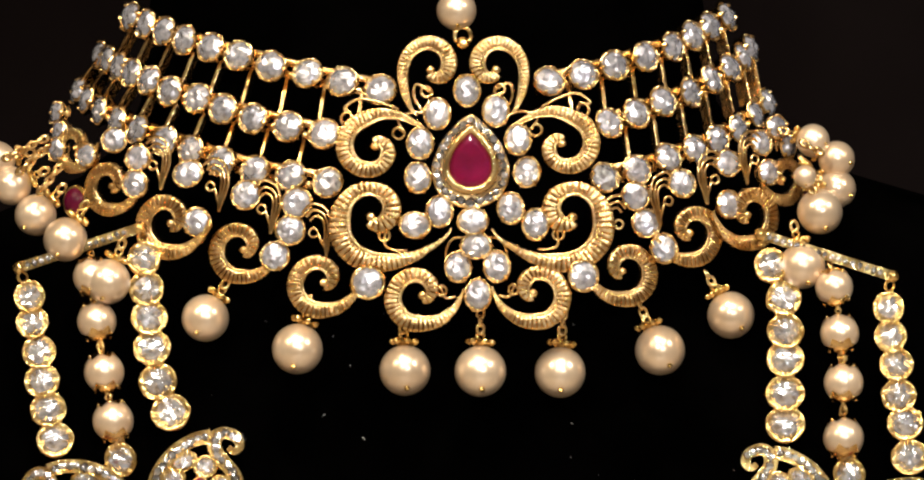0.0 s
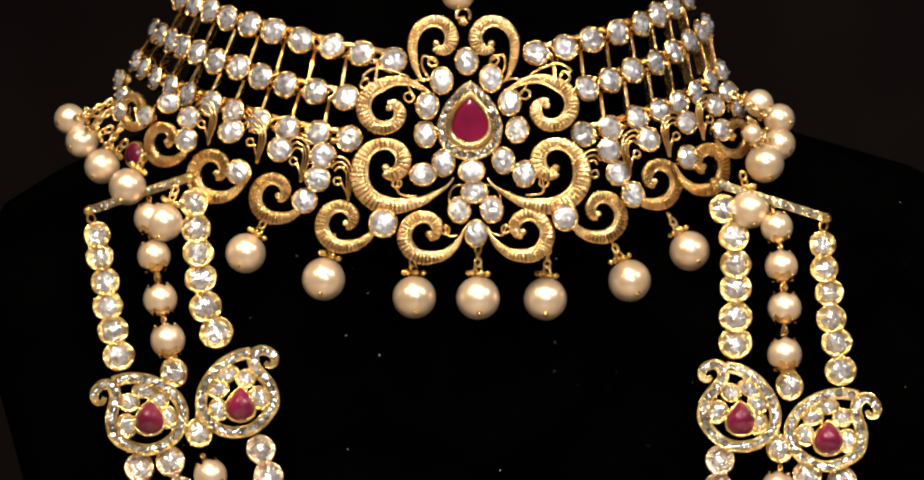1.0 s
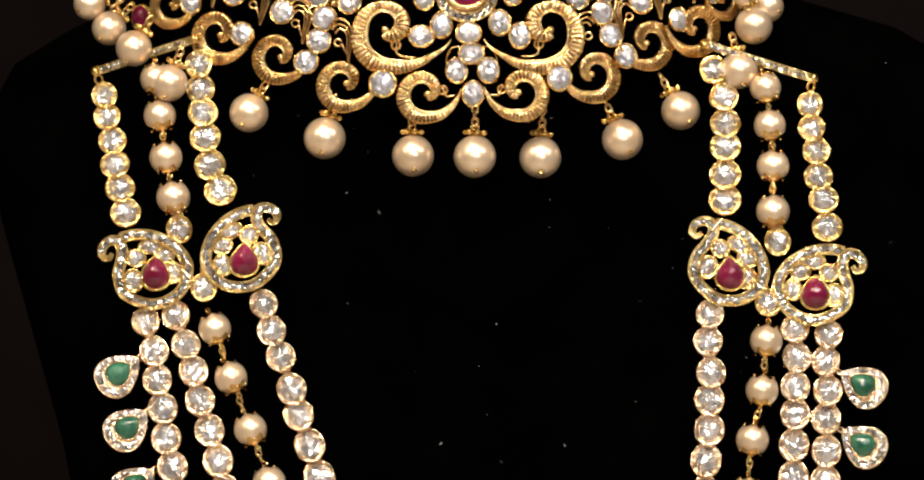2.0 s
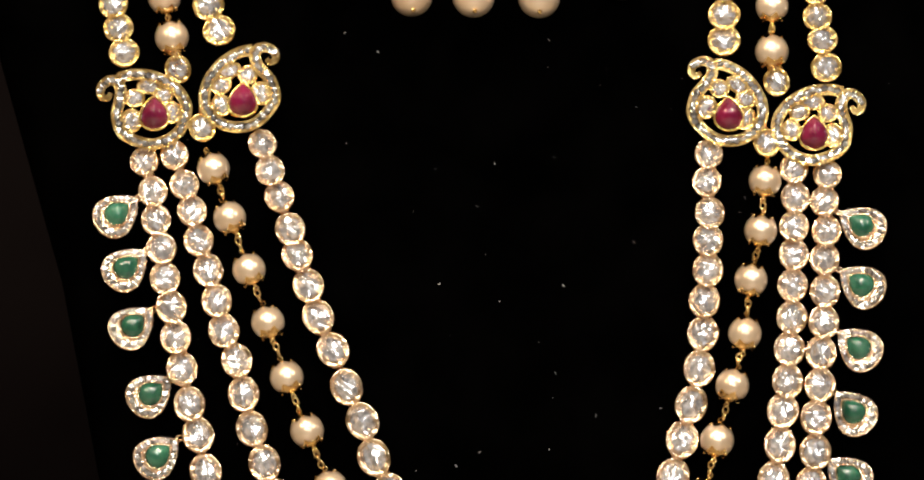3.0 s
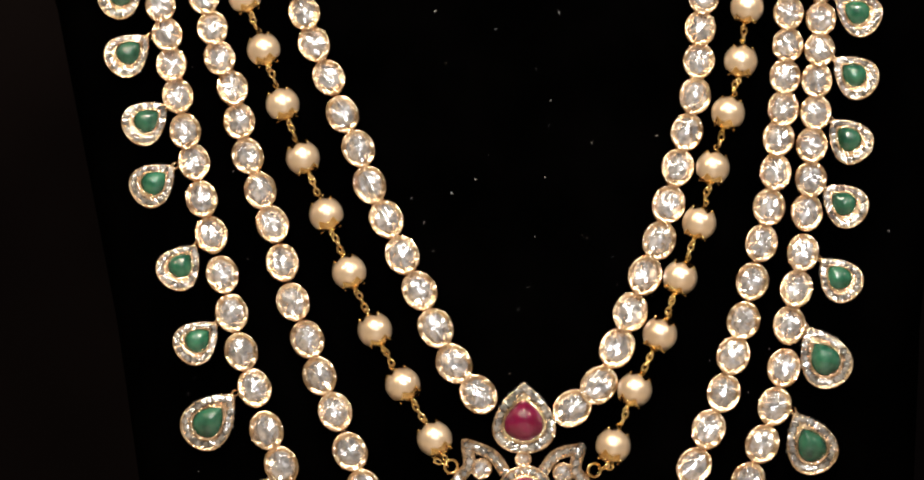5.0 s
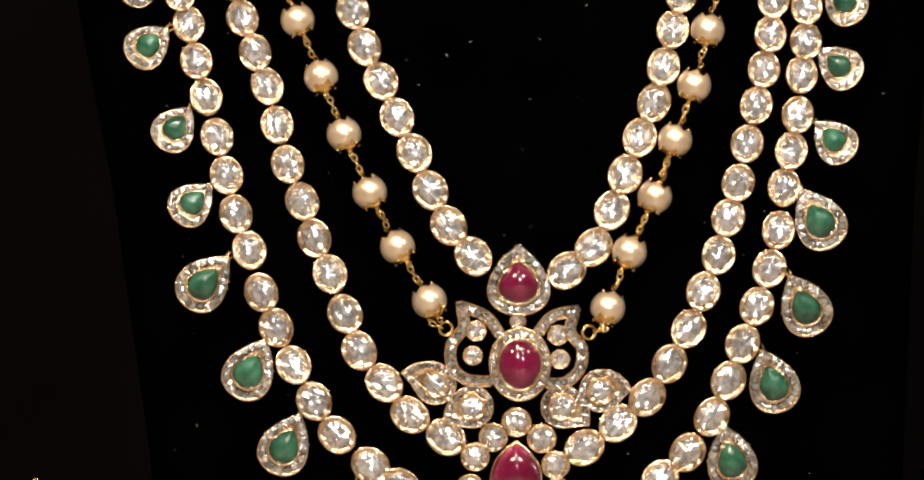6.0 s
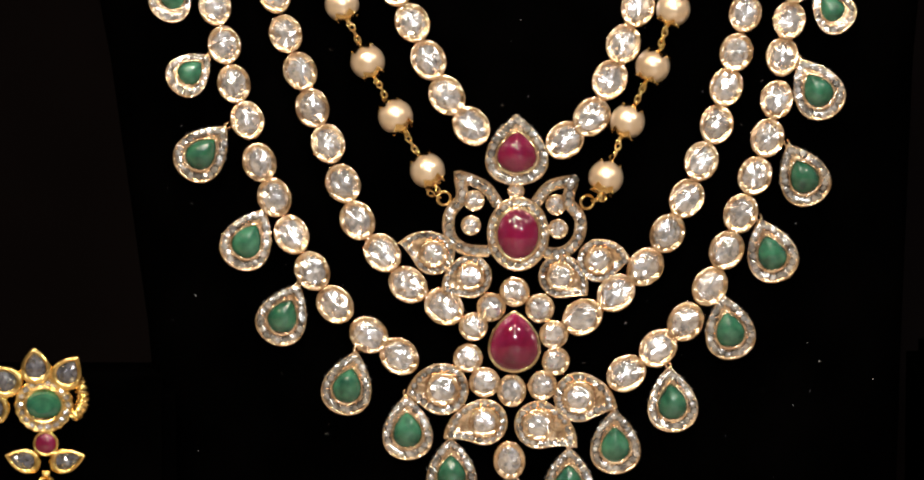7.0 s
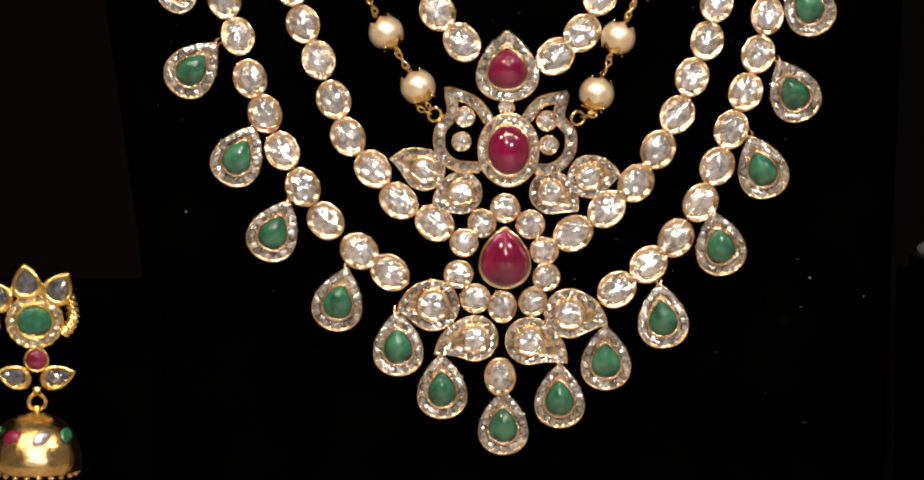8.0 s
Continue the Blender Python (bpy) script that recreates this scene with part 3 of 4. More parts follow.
def drop_meshes(w, h, gem_w, gem_h, gem_mat, count, lift=0.0):
    """A drop pendant: pave border, plain inner lip and a domed stone. lift: how far the stone sits below the middle."""
    out = pear(w, h, 40)
    bm = bmesh.new()
    k = (gem_w + 0.55) / w
    loft(bm, out, [(0.86, 0), (0.97, 0.5), (1.0, 1.2), (1.0, 1.75), (0.97, 1.95), (0.93, 1.8), (0.9, 1.55), (k + 0.1, 1.6)])
    rim = mesh("drop_rim", bm, GOLD_PALE, True)
    bm = bmesh.new()
    inner = [(x, y - lift) for x, y in pear(gem_w + 0.6, gem_h + 0.7, 36, 0.6)]
    loft(bm, [(x, y) for x, y in inner], [(1.08, 1.0), (1.06, 2.1), (1.0, 2.5), (0.93, 2.45), (0.9, 2.0)])
    lip = mesh("lip", bm, GOLD_PALE, True)
    gem = cabochon([(x, y - lift) for x, y in pear(gem_w + 0.3, gem_h + 0.3, 32, 0.6)], 2.1, 2.0 + 0.85 * gem_w, gem_mat)
    spots = along(out, count, (1 + k) / 2 + 0.03)
    bm = bmesh.new()
    hoop(bm, 0, h + 0.3, 0.9, 0.85, 0.28, 0.9)
    loop = mesh("loop", bm, GOLD_PALE, True)
    return rim, lip, gem, (spots, 0.5 * (1 - k) * w * 0.92), loop


def drop(parent, pieces, m, name, gem):
    body = put(name, pieces[0], parent, m)
    put("lip", pieces[1], body, m)
    put(gem, pieces[2], body, m, "domed polished " + gem)
    pave(body, m, pieces[3][0], pieces[3][1], 1.85, len(pieces[3][0]))
    if gem == "emerald":
        put("loop", pieces[4], body, m)
    return body


SMALL_DROP = drop_meshes(5.0, 5.6, 2.2, 2.5, EMERALD, 18, -0.15)
LARGE_DROP = drop_meshes(5.95, 7.35, 2.8, 3.5, EMERALD, 22, 0.6)
# place, heading of the tip in degrees from upright, size
DROPS = [
    (-80.3, 256.9, -50, 0), (-78.5, 245.1, -48, 0), (-77.2, 232.3, -50, 0), (-73.4, 217.6, -52, 0), (-71.7, 204.0, -50, 0), (-66.1, 185.7, -38, 0),
    (-62.3, 169.2, -48, 0), (-59.1, 151.9, -42, 1), (-49.4, 132.5, -28, 1), (-41.7, 115.8, -26, 1), (-27.6, 100.4, -14, 1), (-14.6, 90.3, 2, 1),
    (-4.9, 80.7, 2, 1), (8.8, 72.6, 0, 1), (21.3, 78.7, 0, 1), (31.3, 87.2, 2, 1), (43.9, 96.5, 6, 1), (56.2, 112.9, 12, 1), (65.5, 130.0, 20, 1),
    (72.1, 147.0, 26, 1), (75.1, 166.0, 30, 1), (78.6, 183.0, 42, 0), (79.7, 199.5, 50, 0), (80.7, 213.7, 42, 0), (81.8, 227.7, 50, 0), (82.4, 241.5, 55, 0),
    (82.4, 254.3, 58, 0),
]
for x, z, turn, big in DROPS:
    drop(haram, LARGE_DROP if big else SMALL_DROP, facing(x if big else 0.997 * x, z - 0.2, 0.5, turn, PICK.uniform(-6, 6), (4 if big else 14) + PICK.uniform(-4, 4)), "emerald_drop", "emerald")


def ribbon(bm, path, half, tall, bottom=0.0):
    """A flat strip with rounded edges along a path in the plane; half: half width at each place."""
    pts = [Vector(p) for p in path]
    rings = []
    for i, p in enumerate(pts):
        d = (pts[min(i + 1, len(pts) - 1)] - pts[max(0, i - 1)]).normalized()
        nrm = Vector((-d.y, d.x))
        w = half[i]
        prof = [(-1, bottom), (-1.0, tall * 0.85), (-0.95, tall), (-0.84, tall), (-0.78, tall * 0.74), (0.78, tall * 0.74), (0.84, tall), (0.95, tall), (1.0, tall * 0.85), (1, bottom)]
        rings.append([bm.verts.new((p.x + nrm.x * w * u, p.y + nrm.y * w * u, z)) for u, z in prof])
    for a, b in zip(rings, rings[1:]):
        for k in range(len(a)):
            bm.faces.new((a[k], a[(k + 1) % len(a)], b[(k + 1) % len(a)], b[k]))
    bm.faces.new(rings[0][::-1])
    bm.faces.new(rings[-1])


def smooth_path(ctrl, per=8):
    """A Catmull-Rom path through a few places."""
    pts = [Vector(c) for c in ctrl]
    out = []
    for i in range(len(pts) - 1):
        p0, p1, p2, p3 = pts[max(i - 1, 0)], pts[i], pts[i + 1], pts[min(i + 2, len(pts) - 1)]
        for k in range(per):
            t = k / per
            out.append(0.5 * ((2 * p1) + (p2 - p0) * t + (2 * p0 - 5 * p1 + 4 * p2 - p3) * t * t + (3 * p1 - p0 - 3 * p2 + p3) * t ** 3))
    return out + [pts[-1]]


def even(path, step):
    out, left = [], 0.0
    for a, b in zip(path, path[1:]):
        d = (b - a).length
        while left < d:
            out.append(a.lerp(b, left / d))
            left += step
        left -= d
    return out


def mango(x, z, flip, turn, ruby_x, ruby_z, seed):
    """A mango-shaped plaque: a pave border that curls over at its tip, stones and a ruby inside."""
    m = facing(x, z, 0.0, turn, 0, 2.5) @ Matrix.Diagonal((0.94 * flip, 0.92, 1, 1))
    # the border runs from the curl down one side, round the bowl and up to the tip again
    ctrl = [(-9.7, 4.4), (-10.3, 3.2), (-11.7, 3.5), (-12.0, 5.4), (-10.4, 7.2), (-8.4, 7.2), (-7.3, 5.2), (-7.6, 2.5), (-8.2, -1.3), (-6.4, -5.6), (0.2, -7.7), (6.0, -4.8), (7.9, 1.0), (5.3, 5.6), (0.4, 8.3), (-4.4, 8.8), (-7.9, 7.9)]
    path = smooth_path(ctrl)
    bm = bmesh.new()
    ribbon(bm, path, [0.55 + 0.85 * min(1.0, i / 40) for i in range(len(path))], 2.6)
    # plaque and its cups carry the warm light in their gold colour
    body = put("mango_plaque", mesh("mango", bm, GOLD_RICH_LIT), haram, m)
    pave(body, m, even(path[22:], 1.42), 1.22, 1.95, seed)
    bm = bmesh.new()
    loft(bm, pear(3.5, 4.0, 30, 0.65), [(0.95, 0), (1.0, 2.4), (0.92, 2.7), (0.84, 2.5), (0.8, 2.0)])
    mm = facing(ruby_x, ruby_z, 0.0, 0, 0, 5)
    cup = put("ruby_cup", mesh("ruby_cup", bm, GOLD_RICH_LIT, True), body, mm)
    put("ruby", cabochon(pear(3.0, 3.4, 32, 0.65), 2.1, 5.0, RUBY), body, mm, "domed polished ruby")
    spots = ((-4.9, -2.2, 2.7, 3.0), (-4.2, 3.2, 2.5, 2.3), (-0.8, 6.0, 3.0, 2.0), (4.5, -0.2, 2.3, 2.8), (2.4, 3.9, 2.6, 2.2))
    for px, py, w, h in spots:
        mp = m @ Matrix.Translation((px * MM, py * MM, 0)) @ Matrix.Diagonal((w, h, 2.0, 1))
        put("collet", PICK.choice(LIT_COLLETS), body, mp)
        put("white_stone", PICK.choice(STONES), body, mp)


mango(-72.5, 279.4, 1, 0, -72.1, 279.0, 1)
mango(-53.8, 283.0, -1, 28, -52.8, 281.9, 2)
mango(53.1, 280.0, 1, -28, 53.1, 278.9, 3)
mango(71.0, 275.9, -1, 4, 71.7, 274.7, 4)

# inner strand's ruby drop
RUBY_DROP = drop_meshes(7.4, 7.9, 4.0, 4.1, RUBY, 24, 0.5)
drop(haram, RUBY_DROP, facing(9.5, 152.2, -0.5, 0, 0, 4), "ruby_drop", "ruby")
set_stone(haram, 9.5, 143.1, 1.9, 1.9, 0.5, tall=2.2)


def oval_ruby(x, z):
    m = facing(x, z, -0.5, 0, 0, 3)
    bm = bmesh.new()
    loft(bm, oval(6.9, 8.3, 40), [(0.88, 0), (0.98, 0.6), (1.0, 1.9), (0.95, 2.2), (0.92, 1.8), (0.76, 1.8), (0.74, 2.6), (0.69, 2.9), (0.64, 2.7), (0.62, 2.2)])
    body = put("ruby_rosette", mesh("rosette", bm, GOLD_PALE, True), haram, m)
    pave(body, m, along(oval(6.9, 8.3, 40), 24, 0.84), 1.02, 1.95, 8)
    put("ruby", cabochon(oval(4.55, 5.55, 36), 2.2, 5.4, RUBY), body, m, "domed oval ruby")


oval_ruby(9.8, 133.6)


def wing(ctrl, seed):
    path = smooth_path(ctrl)
    m = facing(0, 0, 0.0)
    bm = bmesh.new()
    ribbon(bm, path, [1.35] * len(path), 2.1)
    body = put("wing", mesh("wing", bm, GOLD_PALE), haram, m, "open wing edged with small brilliants")
    pave(body, m, even(path, 1.7), 1.28, 1.62, seed)


wing([(5.4, 140.2), (2.4, 144.2), (-3.0, 146.4), (-3.0, 146.0), (-2.6, 141.8), (-5.3, 137.8), (-5.0, 133.0), (-1.8, 130.2), (3.4, 129.8)], 11)
wing([(13.8, 140.6), (16.8, 144.2), (21.6, 145.4), (21.7, 145.0), (20.9, 140.9), (23.4, 137.2), (23.0, 132.6), (19.8, 129.6), (15.6, 129.4)], 12)
for x, z, s in ((0.1, 140.9, 2.4), (-0.5, 135.4, 2.3), (18.2, 140.1, 2.4), (18.8, 134.8, 2.3)):
    set_stone(haram, x, z, s, s, 0.5, tall=2.4)
for x, z in ((-6.5, 141.4), (25.0, 140.6)):
    bm = bmesh.new()
    hoop(bm, 0, 0, 0, 1.5, 0.38, 0.3, 16, 6)
    put("jump_ring", mesh("jump_ring", bm, GOLD, True), haram, facing(x, z, -1.0))
link_chain(haram, (-10.1, 143.0), (-7.2, 141.6), -2.0, 0.9)
link_chain(haram, (29.1, 141.6), (26.0, 141.0), -2.0, 0.9)


def paved_leaf(x, z, tip_x, tip_z, r, bend, seed):
    """A leaf of pave round a cupped stone; the tip points away from the middle."""
    turn = math.degrees(math.atan2(-(tip_x - x), tip_z - z)) + math.degrees(bend)
    m = facing(x, z, 0.0, turn, 0, 3)
    out = leaf(r, math.hypot(tip_x - x, tip_z - z) + 0.3, 44, bend)
    bm = bmesh.new()
    loft(bm, out, [(0.86, 0), (0.98, 0.6), (1.0, 1.6), (0.96, 1.9), (0.93, 1.6), (0.5, 1.6)])
    body = put("paved_leaf", mesh("leaf", bm, GOLD_PALE, True), haram, m)
    pave(body, m, along(out, 20, 0.81), 0.185 * r, 1.75, seed)
    c = m @ Matrix.Translation((0, 0, 0.6 * MM)) @ Matrix.Diagonal((0.66 * r, 0.66 * r, 2.3, 1))
    cup = put("collet", PICK.choice(COLLETS), body, c)
    put("white_stone", PICK.choice(STONES), body, c)


for x, z, tip_x, tip_z, r, bend, seed in ((-8.8, 129.1, -16.3, 131.4, 4.7, -0.35, 21), (-0.7, 124.0, -6.7, 120.4, 4.8, -0.3, 22), (19.2, 124.1, 24.9, 119.9, 4.9, 0.3, 23), (27.6, 127.6, 34.4, 127.6, 4.8, 0.35, 24)):
    paved_leaf(x, z, tip_x, tip_z, r, bend, seed)



def flower(x, z):
    m = facing(x, z, -0.5, 0, 0, 3)
    bm = bmesh.new()
    loft(bm, pear(5.8, 7.0, 36, 0.55), [(0.9, 0), (1.0, 2.2), (0.95, 2.6), (0.9, 2.5), (0.86, 2.0)])
    body = put("ruby_flower", mesh("flower", bm, GOLD_PALE, True), haram, m)
    put("ruby", cabochon(pear(5.25, 6.45, 36, 0.55), 2.0, 6.4, RUBY), body, m, "large domed drop ruby")


flower(9.0, 109.6)
for x, z, w, h, turn in ((9.1, 120.9, 3.1, 3.2, 0), (4.1, 117.5, 3.0, 3.1, 0), (14.6, 117.1, 3.0, 3.1, 0), (-0.1, 112.7, 3.0, 3.0, 0), (17.7, 111.3, 3.0, 3.0, 0), (-1.0, 105.9, 3.1, 3.0, 20), (17.9, 105.2, 2.9, 3.0, -20), (2.3, 100.4, 3.2, 3.2, 0), (8.5, 98.4, 3.0, 3.4, 0), (15.0, 99.9, 3.0, 3.2, 0), (7.8, 83.0, 3.3, 4.1, 0)):
    set_stone(haram, x, z, 1.1 * w, 1.1 * h, 0.5, turn, tall=2.8)
for x, z, tip_x, tip_z, r, bend, seed in ((-6.8, 98.8, -14.7, 97.8, 5.8, -0.3, 31), (2.4, 91.4, -6.5, 87.8, 5.2, -0.35, 32), (14.4, 90.8, 22.8, 85.8, 5.4, 0.35, 33), (23.3, 97.0, 31.6, 94.6, 5.6, 0.3, 34)):
    paved_leaf(x, z, tip_x, tip_z, r, bend, seed)

# ---- the choker ----
choker = base("choker", -12, 40, 345, "gold choker of white stones with ruby centre and hanging pearls", "necklace")
NECK_X = -12.5


def neck(x, r, front):
    """Depth and sideways swing of the choker where it goes round the neck."""
    u = max(-0.985, min(0.985, (x - NECK_X) / r))
    return front + 0.85 * r * (1 - math.sqrt(1 - u * u)), math.degrees(math.asin(u)) * 0.92


def settle(x, z, r, front, reach=1183):
    """A place on the neck's curve, moved to where the fringe lies, along the line of sight."""
    deep = neck(x, r, front)[0]
    y, side = drape(x, r, front)
    k = (reach + y) / (reach + deep)
    return x * k, 350 + (z - 350) * k, y, side


def drape(x, r, front):
    """The same for the fringe, which lies out over the shoulders."""
    y, side = neck(x, r, front)
    return (y if y < -3 else -3 + 0.3 * (y + 3)), side * 0.8


TOP_ROW = [(-66.6, 368.7), (-63.3, 367.3), (-59.8, 366.0), (-55.8, 364.6), (-51.1, 362.8), (-46.0, 361.4), (-40.1, 359.8), (-33.2, 357.9), (-26.9, 356.5), (-20.1, 355.3), (9.9, 356.4), (16.0, 358.0), (21.6, 359.7), (27.0, 361.5), (32.0, 363.3), (35.9, 365.2), (39.4, 366.8), (42.5, 368.4)]
MIDDLE_ROW = [(-73.0, 362.0), (-71.1, 360.9), (-68.9, 359.8), (-66.3, 358.5), (-63.0, 356.9), (-58.9, 355.2), (-53.9, 353.7), (-48.9, 352.0), (-43.2, 350.3), (-36.8, 348.7), (-30.4, 347.3), (20.5, 349.1), (25.6, 351.0), (30.8, 353.0), (35.6, 354.9), (39.8, 356.9), (43.5, 359.1), (45.9, 361.1), (47.3, 363.0)]
LOWER_ROW = [(-76.8, 355.0), (-74.7, 353.5), (-71.8, 351.8), (-68.3, 349.9), (-64.3, 348.0), (-59.5, 346.3), (-54.2, 344.6), (-48.7, 342.6), (-42.6, 340.9), (-36.2, 339.6), (-29.3, 338.7), (19.6, 339.5), (25.5, 340.8), (31.2, 342.8), (36.2, 344.4), (40.4, 346.4), (44.2, 348.5), (47.5, 350.6), (50.0, 352.9)]
RINGS = ((TOP_ROW, 59, -3), (MIDDLE_ROW, 62, -5), (LOWER_ROW, 65, -7))
for row, r, front in RINGS:
    for x, z in row:
        y, side = neck(x, r, front)
        set_stone(choker, x - (3.0 if row is MIDDLE_ROW else 2.5) * math.sin(radians(side)), z - 1.1, 2.9, 2.82, y, 0, side, 17, True, 3.2)


def rail(row, r, front):
    """The gold band that carries a row of stones."""
    for half in ([p for p in row if p[0] < -15], [p for p in row if p[0] > 0]):
        bm = bmesh.new()
        for dz in (-1.3, 1.0):
            tube(bm, [(x, neck(x, r, front)[0] + 0.9, z + dz) for x, z in half], 0.85, 8)
        put("rail", mesh("rail", bm, GOLD, True), choker, Matrix.Identity(4))


for ring in RINGS:
    rail(*ring)


def strut(a, b, ra, rb):
    """A flat gold strip on edge between two rows."""
    (xa, za), (xb, zb) = a, b
    ya, side = neck(xa, *ra)
    yb, _ = neck(xb, *rb)
    p, q = Vector((xa, ya + 1.2, za)), Vector((xb, yb + 1.2, zb))
    d = (q - p).normalized()
    out = Vector((math.sin(radians(side)), -math.cos(radians(side)), 0))
    w = d.cross(out).normalized()
    out = w.cross(d).normalized()
    deep = 0.7 + 1.2 * max(0.0, abs(side) / 60 - 0.6)
    bm = bmesh.new()
    vs = [bm.verts.new(e + 0.34 * sw * w + deep * so * out) for e in (p, q) for sw, so in ((-1, -1), (1, -1), (1, 1), (-1, 1))]
    for f in ((0, 1, 2, 3), (7, 6, 5, 4), (0, 4, 5, 1), (1, 5, 6, 2), (2, 6, 7, 3), (3, 7, 4, 0)):
        bm.faces.new([vs[k] for k in f])
    bmesh.ops.bevel(bm, geom=bm.edges[:], offset=0.08, segments=1, affect="EDGES")
    put("strut", mesh("strut", bm, GOLD_SATIN), choker, Matrix.Identity(4))


def between(row, x):
    for (xa, za), (xb, zb) in zip(row, row[1:]):
        if xa <= x <= xb:
            return za + (zb - za) * (x - xa) / (xb - xa)
    return row[0][1] if x < row[0][0] else row[-1][1]


for (upper, ru, fu), (lower, rl, fl) in zip(RINGS, RINGS[1:]):
    for i in range(len(upper) - 1):
        xa = (upper[i][0] + upper[i + 1][0]) / 2
        if -20 < xa < 8:
            continue
        xb = NECK_X + (xa - NECK_X) * rl / ru * (1.02 if xa < NECK_X else 0.98)
        strut((xa, between(upper, xa) - 0.8), (xb, between(lower, xb) + 1.0), (ru, fu), (rl, fl))


# ridged scrolls
# across a scroll, from its inner to its outer edge: place, height, ridged or not
SECTION = [(-1.0, 0.30, 0), (-0.93, 0.66, 0), (-0.82, 0.76, 0), (-0.70, 0.66, 0), (-0.64, 0.46, 0), (-0.56, 0.74, 0.6), (-0.40, 0.92, 1), (-0.05, 1.0, 1), (0.35, 0.98, 1), (0.70, 0.88, 1), (0.90, 0.72, 1), (1.0, 0.30, 0.3)]


# the run of a scroll from its eye to its tail: angle in degrees, distance from the eye, width
LONG_RUN = [(-110, 0.08, 0.16), (-60, 0.14, 0.24), (-20, 0.25, 0.31), (15, 0.36, 0.34), (50, 0.44, 0.30), (90, 0.475, 0.24), (135, 0.49, 0.28), (180, 0.51, 0.36), (225, 0.62, 0.38), (270, 0.74, 0.36), (300, 0.85, 0.27), (330, 1.08, 0.12), (352, 1.36, 0.03)]
SHORT_RUN = [(-90, 0.07, 0.14), (-40, 0.11, 0.18), (0, 0.16, 0.22), (45, 0.26, 0.28), (90, 0.37, 0.28), (135, 0.47, 0.30), (180, 0.54, 0.33), (225, 0.55, 0.33), (270, 0.52, 0.29), (315, 0.58, 0.19), (345, 0.68, 0.10), (364, 0.77, 0.03)]
HOOK_RUN = [(-110, 0.08, 0.15), (-60, 0.17, 0.22), (-20, 0.28, 0.29), (15, 0.36, 0.32), (50, 0.44, 0.30), (90, 0.50, 0.28), (135, 0.51, 0.25), (180, 0.52, 0.22), (208, 0.58, 0.19), (230, 0.70, 0.14), (254, 0.90, 0.04)]


def scroll_mesh(knots, ridges):
    """An engraved scroll: from its eye it swells like a shell, turns once and runs out to a point; unit: about 10 mm."""
    n, m = 900, len(SECTION)
    hand = [0.55 + 0.45 * math.sin(2.4 * k) ** 2 for k in range(97)]  # no two cuts alike
    rings = []
    bm = bmesh.new()
    pts, wid = [], []
    first, last = knots[0][0], knots[-1][0]
    for i in range(n + 1):
        a = first + (last - first) * i / n
        k = min(max(j for j in range(len(knots)) if knots[j][0] <= a), len(knots) - 2)
        t = (a - knots[k][0]) / (knots[k + 1][0] - knots[k][0])
        near = [knots[max(0, min(len(knots) - 1, k + o))] for o in (-1, 0, 1, 2)]
        r, w = [0.5 * (2 * q[1] + (q[2] - q[0]) * t + (2 * q[0] - 5 * q[1] + 4 * q[2] - q[3]) * t * t + (3 * q[1] - q[0] - 3 * q[2] + q[3]) * t ** 3) for q in ([v[c] for v in near] for c in (1, 2))]
        pts.append(Vector((r * math.cos(radians(a)), r * math.sin(radians(a)))))
        wid.append(max(w, 0.03) / 2)
    dist = [0.0]
    for p, q in zip(pts, pts[1:]):
        dist.append(dist[-1] + (q - p).length)
    for i, p in enumerate(pts):
        d = (pts[min(i + 1, n)] - pts[max(i - 1, 0)]).normalized()
        nrm = Vector((d.y, -d.x))
        w = wid[i]
        phase = ridges * dist[i] / dist[-1]
        cut = hand[int(phase + 0.5) % len(hand)]
        tooth = (0.5 + 0.5 * math.cos(2 * math.pi * phase)) ** 12 * cut
        ring = [bm.verts.new((p.x - nrm.x * w, p.y - nrm.y * w, 0.0))]
        for j in range(m):
            face = 0.15 + 0.30 * w * SECTION[j][1]
            h = face - 0.6 * w * tooth * SECTION[j][2]
            u = SECTION[j][0]
            ring.append(bm.verts.new((p.x + nrm.x * w * u, p.y + nrm.y * w * u, h)))
        ring.append(bm.verts.new((p.x + nrm.x * w, p.y + nrm.y * w, 0.0)))
        rings.append(ring)
    for a, b in zip(rings, rings[1:]):
        for k in range(len(a)):
            bm.faces.new((a[k], a[(k + 1) % len(a)], b[(k + 1) % len(a)], b[k]))
    bm.faces.new(rings[0][::-1])
    bm.faces.new(rings[-1])
    ball(bm, 0.0, 0.0, 0.11, 0.09, 2)
    return mesh("scroll", bm, GOLD_SATIN, True)


LONG_SCROLL, SHORT_SCROLL, HOOK_SCROLL = scroll_mesh(LONG_RUN, 52), scroll_mesh(SHORT_RUN, 40), scroll_mesh(HOOK_RUN, 40)
SIDE_SCROLL = scroll_mesh(SHORT_RUN[:-3] + [(315, 0.64, 0.19), (345, 0.80, 0.11), (364, 0.98, 0.03)], 44)


def scroll(data, x, z, y, size, turn, flip=1, side=0.0, up=0.0, tall=1.0):
    m = facing(x, z, y, turn, side, up) @ Matrix.Diagonal((size * flip, size, size * tall, 1))
    put("scroll", data, choker, m, "ridged gold scroll")


